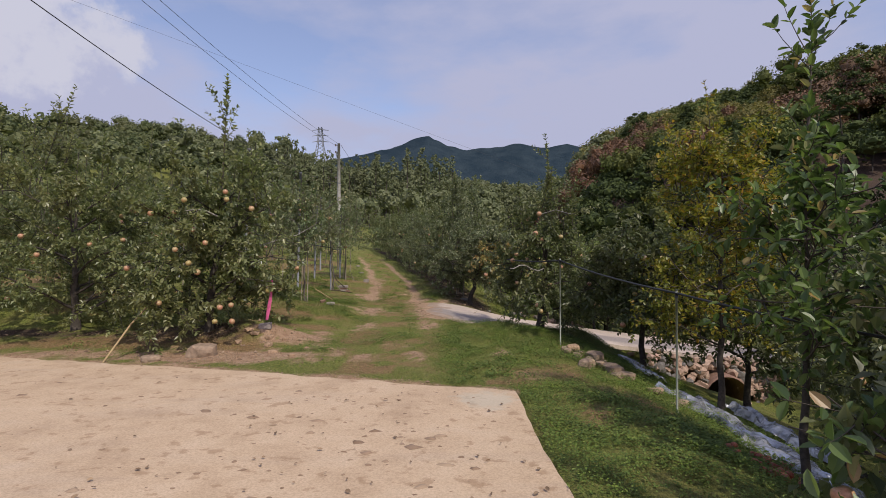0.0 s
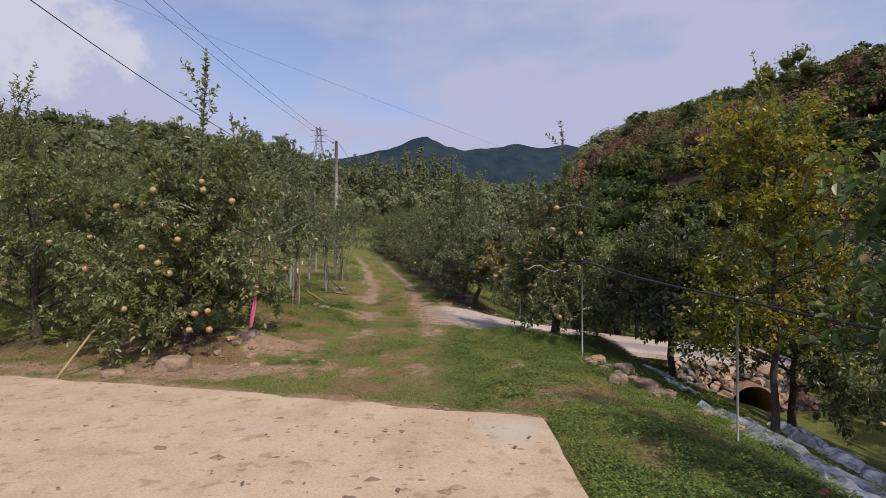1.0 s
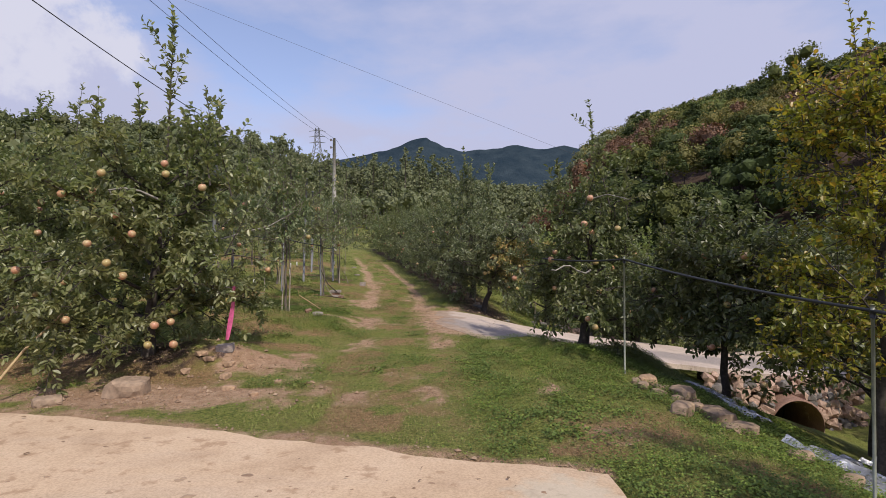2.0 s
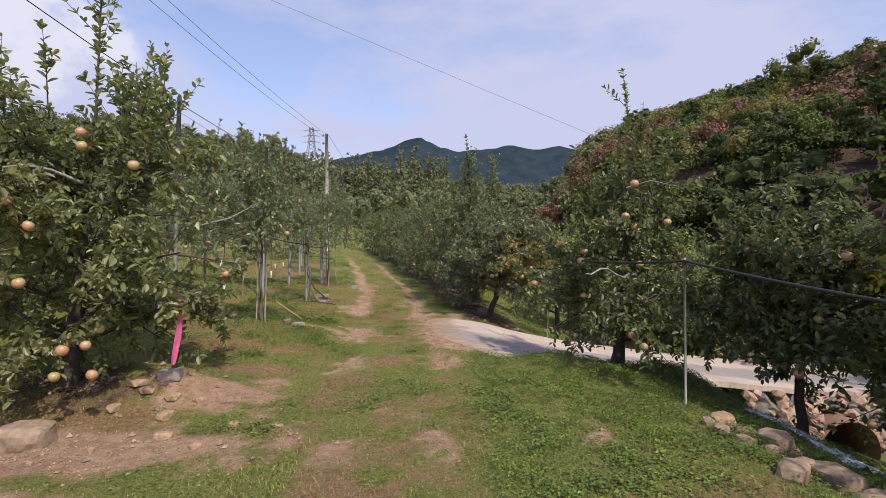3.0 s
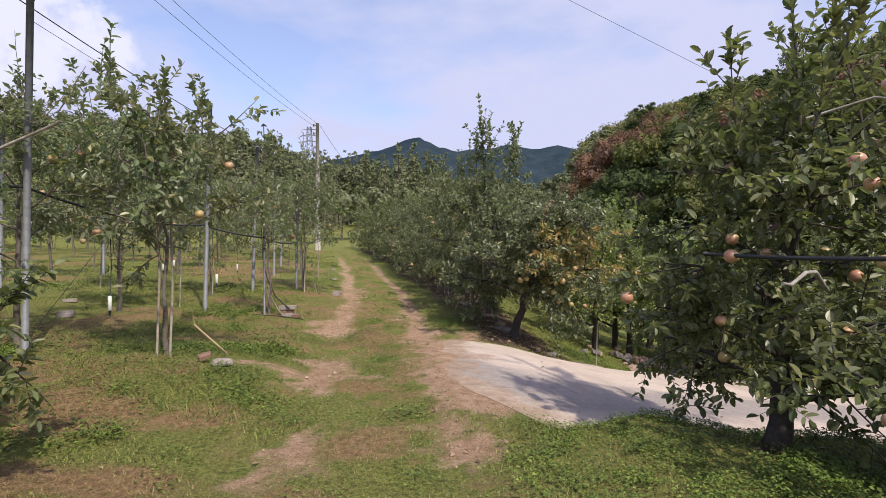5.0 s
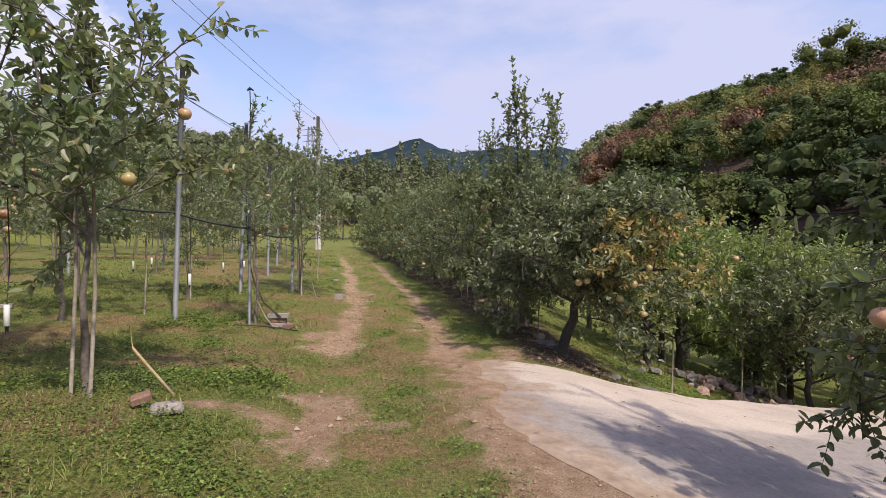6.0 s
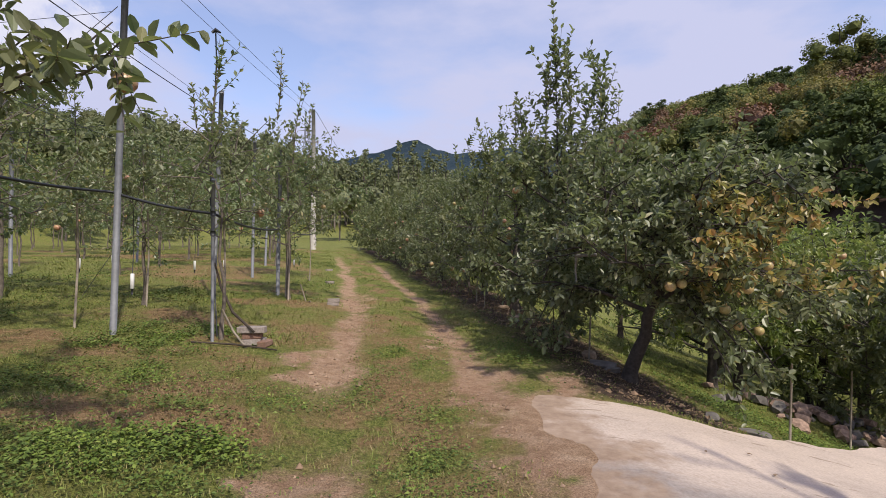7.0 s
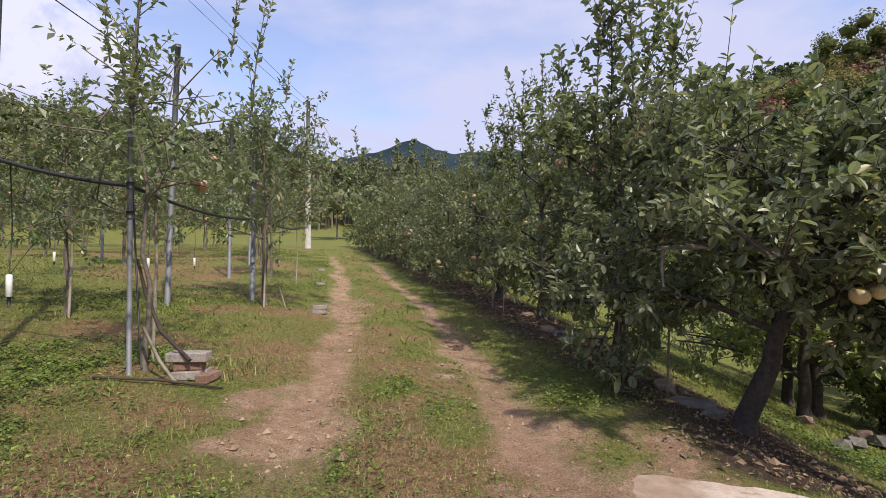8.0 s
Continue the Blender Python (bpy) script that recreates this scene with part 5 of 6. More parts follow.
steel_post(2.0, 8.36, 1.23, 0.0115, STEEL_DULL, "thin grey-green pipe post carrying a hose", clamp=(1.18,))
steel_post(2.64, 5.48, 0.91, 0.0115, STEEL_DULL, "thin grey-green pipe post carrying a hose", clamp=(0.86,))
steel_post(-3.37, 15.07, 1.85, 0.017, STEEL, "short galvanised pipe post beside a young tree", clamp=(1.5, 1.3))
for x, y, top, ln in ((-4.6, 11.66, 3.75, (0.15, -0.12)), (-4.37, 15.09, 3.75, (0.1, 0.0)), (-4.61, 17.95, 3.65, (0.12, 0.0)), (-5.3, 21.6, 3.7, (0.05, 0)), (-6.2, 25.2, 3.8, (0.1, 0)),
                      (-3.9, 18.9, 3.0, (0.05, 0)), (-8.2, 15.6, 3.6, (0.05, 0)), (-8.6, 19.0, 3.6, (0, 0)), (-9.3, 24.0, 3.7, (0.08, 0)), (-12.0, 18.0, 3.6, (0, 0))):
    steel_post(x, y, top, 0.033, STEEL, "tall galvanised trellis post in the young orchard", ln)

hose = thing("irrigation_hose", "black irrigation hose strung between thin posts", "hose", (0, 0, 0))
part("hose", tube("hose", np.concatenate([line((1.3, 9.9, 1.2), (2.0, 8.36, 1.2), 0.03), line((2.0, 8.36, 1.2), (2.64, 5.48, 0.885), 0.04)[1:], line((2.64, 5.48, 0.885), (3.4, 2.6, 0.72), 0.04)[1:]]), 0.013, HOSE, 7), hose)
hose2 = thing("irrigation_hose", "black irrigation hose sagging along the young row", "hose", (0, 0, 0))
part("hose", tube("hose", np.concatenate([line((-6.2, 9.9, 2.0), (-4.55, 11.6, 1.9), 0.05), line((-4.55, 11.6, 1.9), (-4.4, 15.1, 1.72), 0.12)[1:], line((-4.4, 15.1, 1.72), (-3.37, 15.07, 1.5), 0.03)[1:],
                                          line((-3.37, 15.07, 1.5), (-3.75, 18.7, 1.55), 0.08)[1:], line((-3.75, 18.7, 1.55), (-4.6, 25, 1.8), 0.1)[1:]]), 0.014, HOSE, 7), hose2)
riser = thing("sprinkler_riser", "thin sprinkler riser with a small black head", "sprinkler", (-3.42, 15.3, on_land(-3.42, 15.3)))
part("rod", tube("rod", [(0, 0, 0), (-0.08, 0, 1.5), (-0.02, 0, 2.9), (-0.03, 0, 3.2)], 0.007, HOSE, 6), riser)
part("head", tube("head", [(-0.07, 0, 3.2), (-0.03, 0, 3.23), (0.02, 0, 3.2)], [0.012, 0.022, 0.01], HOSE, 6), riser)


def utility_pole(x, y, top, label):
    z = on_land(x, y)
    pole = thing("utility_pole", label, "utility pole", (x, y, z))
    h = top - z
    part("shaft", tube("shaft", [(0, 0, -0.4), (0, 0, h * 0.5), (0, 0, h)], [0.19, 0.155, 0.11], POLE_GREY, 16), pole)
    for k, s in ((0.15, -1), (0.75, -1), (2.1, 1), (2.9, -1)):
        arm = part("bracket", tube("bracket", [(0, 0, h - k), (0.28 * s, 0, h - k)], 0.025, STEEL, 6), pole)
        part("insulator", tube("insulator", [(0.26 * s, 0, h - k - 0.08), (0.26 * s, 0, h - k), (0.26 * s, 0, h - k + 0.1)], [0.05, 0.08, 0.05], CERAMIC, 8), arm)
    for k in (3.4, 5.0):
        part("band", tube("band", [(0, 0, h - k - 0.04), (0, 0, h - k + 0.04)], 0.16, STEEL, 14), pole)
    return pole


utility_pole(-9.0, 43.0, 10.62, "round concrete utility pole with brackets and insulators")
utility_pole(-10.0, -5.0, 10.6, "round concrete utility pole behind the yard")


def cable(name, label, a, b, sag, r, mat):
    tagged(new(name, tube(name, line(a, b, sag, 40), r, mat, 5)), label, "cable")


cable("power_line", "black overhead power line", (-9.26, 43, 10.45), (-10.25, -5, 10.7), 1.0, 0.009, CABLE)
cable("power_line", "black overhead power line", (-8.8, 43, 10.45), (-9.75, -5, 10.7), 0.9, 0.009, CABLE)
cable("phone_line", "black overhead telephone cable", (-9.1, 43, 7.3), (-10.0, -5, 10.0), 1.9, 0.014, CABLE)
cable("power_line", "black overhead power line running on down the valley", (-8.8, 43, 10.45), (-14, 110, 16), 1.2, 0.014, CABLE)
cable("power_line", "black overhead power line running on down the valley", (-8.8, 43, 8.4), (0, 90, 6), 1.0, 0.014, CABLE)
cable("guy_wire", "thin pale wire slung low across the track", (-14.0, 6.6, 8.2), (17.0, 16.6, -1.25), 0.05, 0.002, CABLE)
for z, s in ((3.55, 0.03), (2.4, 0.05)):
    cable("trellis_wire", "thin steel trellis wire between posts", (-4.48, 11.58, z), (-4.75, 18.2, z), s, 0.003, CABLE)
    cable("trellis_wire", "thin steel trellis wire between posts", (-4.4, 15.1, z), (-8.2, 15.6, z - 0.05), s, 0.003, CABLE)
cable("guy_wire", "thin steel wire bracing a post", (-4.35, 15.1, 3.6), (-5.4, 12.9, 0.4), 0.0, 0.004, CABLE)
cable("guy_wire", "thin steel wire bracing a post", (-4.7, 18.2, 3.5), (-6.0, 17.0, 0.5), 0.0, 0.004, CABLE)


def lattice_tower(x, y, base, top):
    tower = thing("lattice_tower", "far steel lattice power pylon on the hill", "pylon", (x, y, base))
    h = top - base
    legs, arms, braces = [], [], Tubes()
    half = lambda z: np.interp(z / h, [0, 0.55, 1], [6.5, 2.2, 1.2])
    for sx in (-1, 1):
        for sy in (-1, 1):
            part("leg", tube("leg", [(sx * half(z), sy * half(z), z) for z in np.linspace(0, h, 6)], 0.3, TOWER, 5), tower)
    zs = np.linspace(0, h, 12)
    for a, b in zip(zs[:-1], zs[1:]):
        for s in (-1, 1):
            braces.add([(-half(a) * s, -half(a), a), (half(b) * s, -half(b), b)], 0.16, 4)
            braces.add([(half(a), -half(a) * s, a), (half(b), half(b) * s, b)], 0.16, 4)
    part("bracing", braces.mesh("bracing", TOWER), tower)
    for k in (0.66, 0.8, 0.93):
        part("crossarm", tube("crossarm", [(-6.5, 0, h * k), (0, 0, h * k + 0.8), (6.5, 0, h * k)], [0.2, 0.5, 0.2], TOWER, 5), tower)


lattice_tower(-98.7, 400, 66, 100)

# ---- stones, bricks and small things ----


def lay(name, me, label, category, x, y, lift=0.0, turn=0.0, tilt=(0, 0), group=""):
    ob = new(name, me)
    ob.matrix_basis = pose(x, y, on_land(x, y) + lift, tilt[0], tilt[1], turn)
    return tagged(ob, label, category, group)


lay("boulder", rock_mesh("boulder", ROCK, 0.2, 0.15, 0.115, 1, 0.6, 3), "squared tan boulder at the yard's edge", "rock", -3.55, 7.42, 0.06, 12)
lay("boulder", rock_mesh("boulder", ROCK, 0.12, 0.1, 0.06, 2), "small tan stone on bare earth", "rock", -4.15, 7.1, 0.02, 30)
for i, (x, y, a, b, c) in enumerate(((-2.55, 7.55, 0.17, 0.13, 0.06), (-2.2, 7.35, 0.14, 0.1, 0.05), (-2.75, 7.95, 0.2, 0.14, 0.09), (-2.95, 7.3, 0.1, 0.08, 0.05), (-1.72, 7.75, 0.12, 0.1, 0.03),
                                     (-2.1, 7.8, 0.12, 0.1, 0.05), (-2.6, 8.3, 0.13, 0.09, 0.06), (-3.2, 7.05, 0.07, 0.06, 0.03))):
    lay("stone", rock_mesh("stone", ROCK_EARTH, a * 0.42, b * 0.36, c * 0.6, 3 + i, 0.5, 1 if i % 2 else 2), "tan stone half sunk in bare earth", "rock", x, y, 0.01, 40 * i, group="stones by the track")
for i, (x, y, a, b, c, mt) in enumerate(((2.1, 7.9, 0.16, 0.12, 0.1, ROCK_EARTH), (2.05, 6.95, 0.2, 0.15, 0.12, ROCK), (2.45, 7.1, 0.26, 0.2, 0.15, ROCK), (2.55, 6.8, 0.17, 0.13, 0.11, ROCK),
                                         (2.3, 7.2, 0.12, 0.1, 0.07, ROCK), (1.95, 7.65, 0.1, 0.09, 0.06, ROCK), (2.35, 7.6, 0.2, 0.16, 0.14, ROCK), (2.75, 6.35, 0.16, 0.12, 0.07, ROCK), (2.9, 6.0, 0.22, 0.12, 0.05, ROCK))):
    lay("stone", rock_mesh("stone", mt, a * 0.68, b * 0.66, c * 0.75, 20 + i, 0.5, 2), "weathered tan field stone on the grassy bank", "rock", x, y, 0.03, 50 * i, group="stones on the bank")
for i, (x, y, a, b, c, mt) in enumerate(((0.5, 16.6, 0.14, 0.1, 0.06, ROCK), (0.67, 15.92, 0.2, 0.12, 0.09, ROCK), (0.63, 15.36, 0.24, 0.12, 0.06, ROCK_GREY), (0.7, 15.2, 0.12, 0.09, 0.06, ROCK_GREY),
                                         (0.15, 18.0, 0.2, 0.12, 0.08, ROCK), (0.25, 17.7, 0.16, 0.12, 0.08, ROCK_GREY), (1.3, 14.4, 0.14, 0.08, 0.05, ROCK_GREY), (1.7, 14.45, 0.2, 0.1, 0.05, ROCK_GREY), (0.1, 19.2, 0.14, 0.12, 0.06, ROCK))):
    lay("stone", rock_mesh("stone", mt, a * 0.7, b * 0.7, c * 0.6, 40 + i), "grey stone in the leaf litter under the trees", "rock", x, y, 0.02, 70 * i, group="stones under the old row")
for i, (x, y) in enumerate(((2.15, 7.75), (2.3, 7.85), (2.05, 7.5), (2.2, 7.4), (2.45, 7.5), (2.4, 6.75), (2.6, 6.9), (1.95, 7.85))):
    lay("stone", rock_mesh("stone", ROCK, 0.07 + 0.012 * (i % 3), 0.055, 0.05, 130 + i, 0.5, 1), "small pale broken stone on the grassy bank", "rock", x, y, 0.015, 61 * i, (8 * (i % 3), -6 * (i % 2)), group="stones on the bank")
srng = random.Random(4)
kinds = [rock_mesh("stone", mt, 0.16, 0.12, 0.1, 60 + i, 0.6, 1) for i, mt in enumerate((ROCK_RED, ROCK_RED, ROCK_GREY, ROCK_RED))]
for i in range(120):
    x, y = 4.3 + srng.gauss(0, 0.85), 16.45 + srng.gauss(0, 0.3)
    if y < far_edge(x) + 0.25:
        continue
    ob = lay("stone", kinds[i % 4], "broken reddish stone in a rubble heap", "rock", x, y, 0.02 + srng.uniform(0, 0.06), srng.uniform(0, 360), (srng.uniform(-30, 30), srng.uniform(-30, 30)), "rubble heap")
    ob.scale = [srng.uniform(0.3, 0.75)] * 3
wall = thing("stone_wall", "rough dry stone headwall round a culvert mouth", "wall", (0, 0, 0), kind="structure")
for i in range(280):
    u, v = srng.uniform(5.2, 9.4), srng.uniform(0, 1)
    y = float(near_edge(u)) + 0.05
    top = float(ramp_z(u)) - 0.05
    z = top - v * 1.35
    if math.hypot(u - 7.25, (z + 2.42)) < 0.62:
        continue
    part("stone", kinds[i % 4], wall, m=pose(u, y - 0.1 - 0.35 * v, z, srng.uniform(0, 360), srng.uniform(-40, 40), srng.uniform(0, 360)) @ Matrix.Diagonal((*[srng.uniform(0.55, 1.15)] * 3, 1)))
culvert = thing("culvert_pipe", "dark corrugated culvert pipe under the ramp", "pipe", (7.25, 12.85, -2.42))
ring = Tubes()
ring.add([(0, i * 0.045, 0) for i in range(31)], [0.56 + 0.04 * (i % 2) for i in range(31)], 24, False)
part("pipe", ring.mesh("pipe", BLOCK_RED), culvert)
# Dark disc across the pipe, in place of the shade deep inside.
part("end_wall", tube("end_wall", [(0, 1.3, 0), (0, 1.36, 0)], 0.58, WOOD_DARK, 24), culvert)

CEM = [brick_mesh("brick", BLOCK, 0.19, 0.09, 0.057, i) for i in range(3)]
RED = [brick_mesh("brick", BLOCK_RED, 0.19, 0.09, 0.057, i + 9) for i in range(2)]


def brick_on(me, label, x, y, lift, turn, tilt=(0, 0)):
    lay("brick", me, label, "brick", x, y, lift, turn, tilt, "bricks by the young trees")


brick_on(brick_mesh("brick", BLOCK_RED, 0.115, 0.075, 0.05, 31), "broken brown clay brick propped on a stone in the weeds", -2.74, 11.5, 0.06, 30, (12, -14))
lay("stone", rock_mesh("stone", BLOCK, 0.1, 0.06, 0.045, 81), "grey stone beside a brown brick", "rock", -2.56, 11.47, 0.03, 25)
for dx, dy, lz, tn, me in ((0.0, 0.0, 0.03, 4, CEM[0]), (0.13, 0.02, 0.03, 85, RED[1]), (0.02, 0.08, 0.03, 0, CEM[1]), (0.0, 0.03, 0.09, 8, RED[0]), (0.0, 0.02, 0.152, 2, brick_mesh("brick", BLOCK, 0.27, 0.12, 0.065, 44))):
    brick_on(me, "cement brick in a small stack by a tree", -3.0 + dx, 15.12 + dy, lz, tn)
for dx, lz, tn in ((0.0, 0.03, 8), (0.01, 0.09, 3)):
    brick_on(CEM[0], "cement brick in a small stack by a tree", -2.85 + dx, 18.5, lz, tn)
for x, y in ((-3.6, 21.9), (-4.3, 25.2), (-5.6, 13.6), (-5.7, 13.75), (-6.4, 14.8)):
    brick_on(CEM[1], "cement brick lying in the grass", x, y, 0.03, 30)
lay("concrete_block", brick_mesh("concrete_block", BLOCK, 0.2, 0.15, 0.1, 90), "rough pinkish concrete block weighting a strap", "block", -3.0, 8.52, 0.0, 10, (3, -4))
for i, (x, y) in enumerate(((-3.1, 8.3), (-3.22, 8.36), (-2.85, 8.28), (-3.3, 8.1))):
    lay("stone", rock_mesh("stone", ROCK_EARTH, 0.08, 0.06, 0.04, 91 + i, 0.5, 1), "rough stone by a concrete block", "rock", x, y, 0.01, 37 * i, group="stones by the block")


def rod(name, label, category, pts, r, mat, group=""):
    ob = new(name, tube(name, pts, r, mat, 8))
    return tagged(ob, label, category, group)


def gpt(x, y, dz=0.0):
    return (x, y, on_land(x, y) + dz)


rod("wooden_pole", "peeled yellow wooden pole leaning on a tree", "pole", [gpt(-4.75, 6.98), (-4.55, 7.3, 0.3), (-4.37, 7.6, 0.65)], [0.013, 0.014, 0.012], WOOD_POLE)
rod("wooden_pole", "peeled yellow pole leaning from a stone", "pole", [(-2.5, 11.44, 0.27), (-2.78, 11.67, 0.39), (-3.0, 11.86, 0.48), (-3.02, 11.88, 0.5), (-3.05, 11.9, 0.63)], [0.009, 0.01, 0.011, 0.004, 0.002], WOOD_POLE)
rod("wooden_stick", "pale stick leaning by a brick stack", "stick", [gpt(-3.0, 14.98), (-3.14, 15.02, 0.32), (-3.27, 15.06, 0.54)], [0.011, 0.012, 0.01], WOOD_PALE, "leaning sticks")
rod("wooden_stick", "pale stick leaning by a young tree", "stick", [gpt(-3.2, 18.4, 0.02), (-3.3, 18.5, 0.3), (-3.42, 18.6, 0.6)], [0.012, 0.012, 0.01], WOOD_PALE, "leaning sticks")
rod("wooden_stick", "pale stick leaning by a young tree", "stick", [gpt(-3.9, 21.8, 0.02), (-4.0, 21.9, 0.3), (-4.15, 22.0, 0.6)], [0.012, 0.012, 0.01], WOOD_PALE, "leaning sticks")
rod("dark_branch", "dark bent branch propped against a young tree", "branch", [gpt(-2.95, 15.05, 0.15), (-3.2, 15.15, 0.5), (-3.36, 15.25, 0.75), (-3.45, 15.3, 1.0)], [0.012, 0.014, 0.013, 0.009], WOOD_DARK)
rod("dark_branch", "dark branch lying across the grass", "branch", [gpt(-3.5, 14.9, 0.02), gpt(-3.1, 14.95, 0.03), gpt(-2.7, 14.98, 0.02)], [0.008, 0.01, 0.007], WOOD_DARK)
for x, y, h in ((-3.27, 11.62, 1.6), (-3.13, 11.6, 1.4), (-3.45, 15.5, 1.5), (-3.6, 18.5, 1.4), (-3.75, 18.85, 1.3), (-4.9, 15.3, 1.3), (-5.0, 16.8, 1.3), (-4.1, 22.0, 1.4), (-6.9, 13.3, 1.4), (-7.1, 16.6, 1.4)):
    z = on_land(x, y)
    rod("tree_stake", "pale wooden stake tied to a young tree", "stake", [(x, y, z - 0.1), (x + 0.02, y + 0.02, z + h / 2), (x - 0.02, y + 0.06, z + h)], [0.012, 0.012, 0.01], WOOD_PALE, "tree stakes")
for x, y, z in ((-4.15, 15.04, 0.9), (-3.87, 11.84, 0.8), (-5.2, 18.6, 1.0), (-5.69, 21.0, 1.0), (-6.3, 17.4, 1.05), (-7.2, 19.6, 1.1), (-4.6, 22.5, 1.0)):
    weight = thing("branch_weight", "white plastic weight hanging on a black cord from a branch", "weight", (x, y, z), group="branch weights")
    part("cord", tube("cord", [(0, 0, -0.02), (0.01, 0.01, 0.3), (0.0, 0.0, 0.75)], 0.004, HOSE, 5), weight, "thin black cord")
    part("sleeve", tube("sleeve", [(0, 0, -0.15), (0, 0, -0.145), (0, 0, -0.005), (0, 0, 0)], [0.014, 0.019, 0.019, 0.012], WHITE, 10), weight)
    part("tip", tube("tip", [(0, 0, -0.21), (0, 0, -0.15)], [0.009, 0.012], HOSE, 8), weight, "black weight tip")
for x, y, h in ((1.95, 14.35, 0.75), (3.6, 15.7, 0.9), (0.62, 15.75, 0.75), (0.42, 16.35, 0.5), (0.2, 17.1, 0.9), (-0.2, 19.6, 1.2), (-0.3, 20.2, 1.0)):
    z = on_land(x, y)
    rod("prop_stick", "thin prop stick under a laden branch", "stick", [(x, y, z - 0.05), (x + 0.03, y, z + h)], [0.011, 0.009], WOOD_PALE, "branch props")

strap = thing("pink_strap", "bright pink plastic strap tied from a branch to a block", "strap", (-2.88, 8.5, 0.2))
bm = bmesh.new()
prev = None
for i in range(15):
    t = i / 14
    c = Vector((-0.09 * (1 - t) ** 1.4 - 0.004 * math.sin(5 * t), 0.012 * math.sin(4 * t), 0.66 * t))
    w = 0.03 * (0.55 + 0.5 * math.sin(math.pi * min(1, t * 1.15 + 0.1)))
    a = 0.4 * math.sin(3.1 * t)
    q = [bm.verts.new(c + Vector((math.cos(a + s) * w, math.sin(a + s) * w * 0.35, 0))) for s in (0, 1.57, 3.14, 4.71)]
    if prev:
        for j in range(4):
            bm.faces.new((prev[j], prev[(j + 1) % 4], q[(j + 1) % 4], q[j]))
    prev = q
me = bpy.data.meshes.new("strap")
bm.to_mesh(me)
bm.free()
me.materials.append(PINK)
band = part("strap", me, strap)
part("knot", rock_mesh("knot", PINK, 0.022, 0.018, 0.025, 7, 0.9, 1), band, m=pose(0, 0, 0.66))


def film_strip(name, label, path, width, seed, lift=0.05):
    """A crumpled strip of mulch film along a path."""
    rng = np.random.default_rng(seed)
    path = np.array(path, float)
    n, m = 60, 12
    t = np.linspace(0, 1, n)
    xs = np.interp(t, np.linspace(0, 1, len(path)), path[:, 0])
    ys = np.interp(t, np.linspace(0, 1, len(path)), path[:, 1])
    v, f = [], []
    for i in range(n):
        for j in range(m):
            s = (j / (m - 1) - 0.5) * width * (0.8 + 0.25 * math.sin(i * 0.4 + seed))
            x, y = xs[i] + s + 0.05 * math.sin(i * 0.7), ys[i] + 0.1 * s
            hump = lift * (0.5 + 0.5 * math.sin(j * 1.3 + i * 0.23 + seed)) * (0 < j < m - 1)
            v.append((x, y, on_land(x, y) + 0.012 + hump + rng.uniform(0, 0.02) * (0 < j < m - 1)))
    for i in range(n - 1):
        for j in range(m - 1):
            f.append([i * m + j, i * m + j + 1, (i + 1) * m + j + 1, (i + 1) * m + j])
    tagged(new(name, mesh_of(name, v, f, TARP)), label, "plastic film")


film_strip("mulch_film", "narrow crumpled silver mulch film above the ditch", [(3.5, 9.8), (3.42, 8.9), (3.45, 7.9)], 0.32, 3)
film_strip("mulch_film", "wide crumpled silver mulch film along the ditch", [(3.35, 7.0), (3.42, 6.2), (3.4, 5.2), (3.4, 4.3), (3.4, 3.4)], 0.7, 1, 0.08)
film_strip("mulch_film", "bunched silver mulch film beside the ditch", [(4.5, 7.6), (4.45, 6.6), (4.5, 5.4)], 0.55, 2, 0.12)

for i in range(34):
    a, r = srng.uniform(0, 6.28), srng.uniform(0, 1) ** 0.6
    x, y = 2.9 + 0.32 * r * math.cos(a) - 0.05 * (i % 3), 4.2 + 0.5 * r * math.sin(a)
    ob = new("apple", APPLES_FALLEN[i % 2])
    ob.matrix_basis = pose(x, y, on_land(x, y) + 0.022, srng.uniform(0, 360), srng.uniform(0, 360), 0)
    tagged(ob, "fallen red apple lying in the grass", "apple", "fallen apples")

# ---- clods and dead leaves on the slabs ----
drng = np.random.default_rng(77)
dx, dy = np.concatenate([drng.uniform(-8, 0.8, 110), drng.normal(-0.6, 1.0, 70), drng.uniform(-0.3, 3.5, 40)]), np.concatenate([drng.uniform(1.0, 6.8, 110), drng.uniform(2.5, 5.4, 70), drng.uniform(10.8, 13.6, 40)])
on_yard = (dx < 0.8) & (dy < yard_edge(dx) - 0.05)
on_ramp = (dy > near_edge(dx) + 0.1) & (dy < far_edge(dx) - 0.1)
keep = on_yard | on_ramp
dx, dy = dx[keep], dy[keep]
dz = np.where(dy < 9, -0.17, ramp_z(dx) + 0.008)
da = drng.uniform(0, 6.28, len(dx))
tagged(new("dead_leaves", leaves_mesh("dead_leaves", np.stack([dx, dy, dz + 0.006], 1), np.stack([np.cos(da), np.sin(da), drng.uniform(0, 0.35, len(dx))], 1), drng.normal(0, 0.3, (len(dx), 3)) + [0, 0, 1],
                                   drng.uniform(0.015, 0.05, len(dx)), STRAW_DARK, 0.6)), "dead brown leaves and clods on the concrete", "leaf litter", kind="stuff")

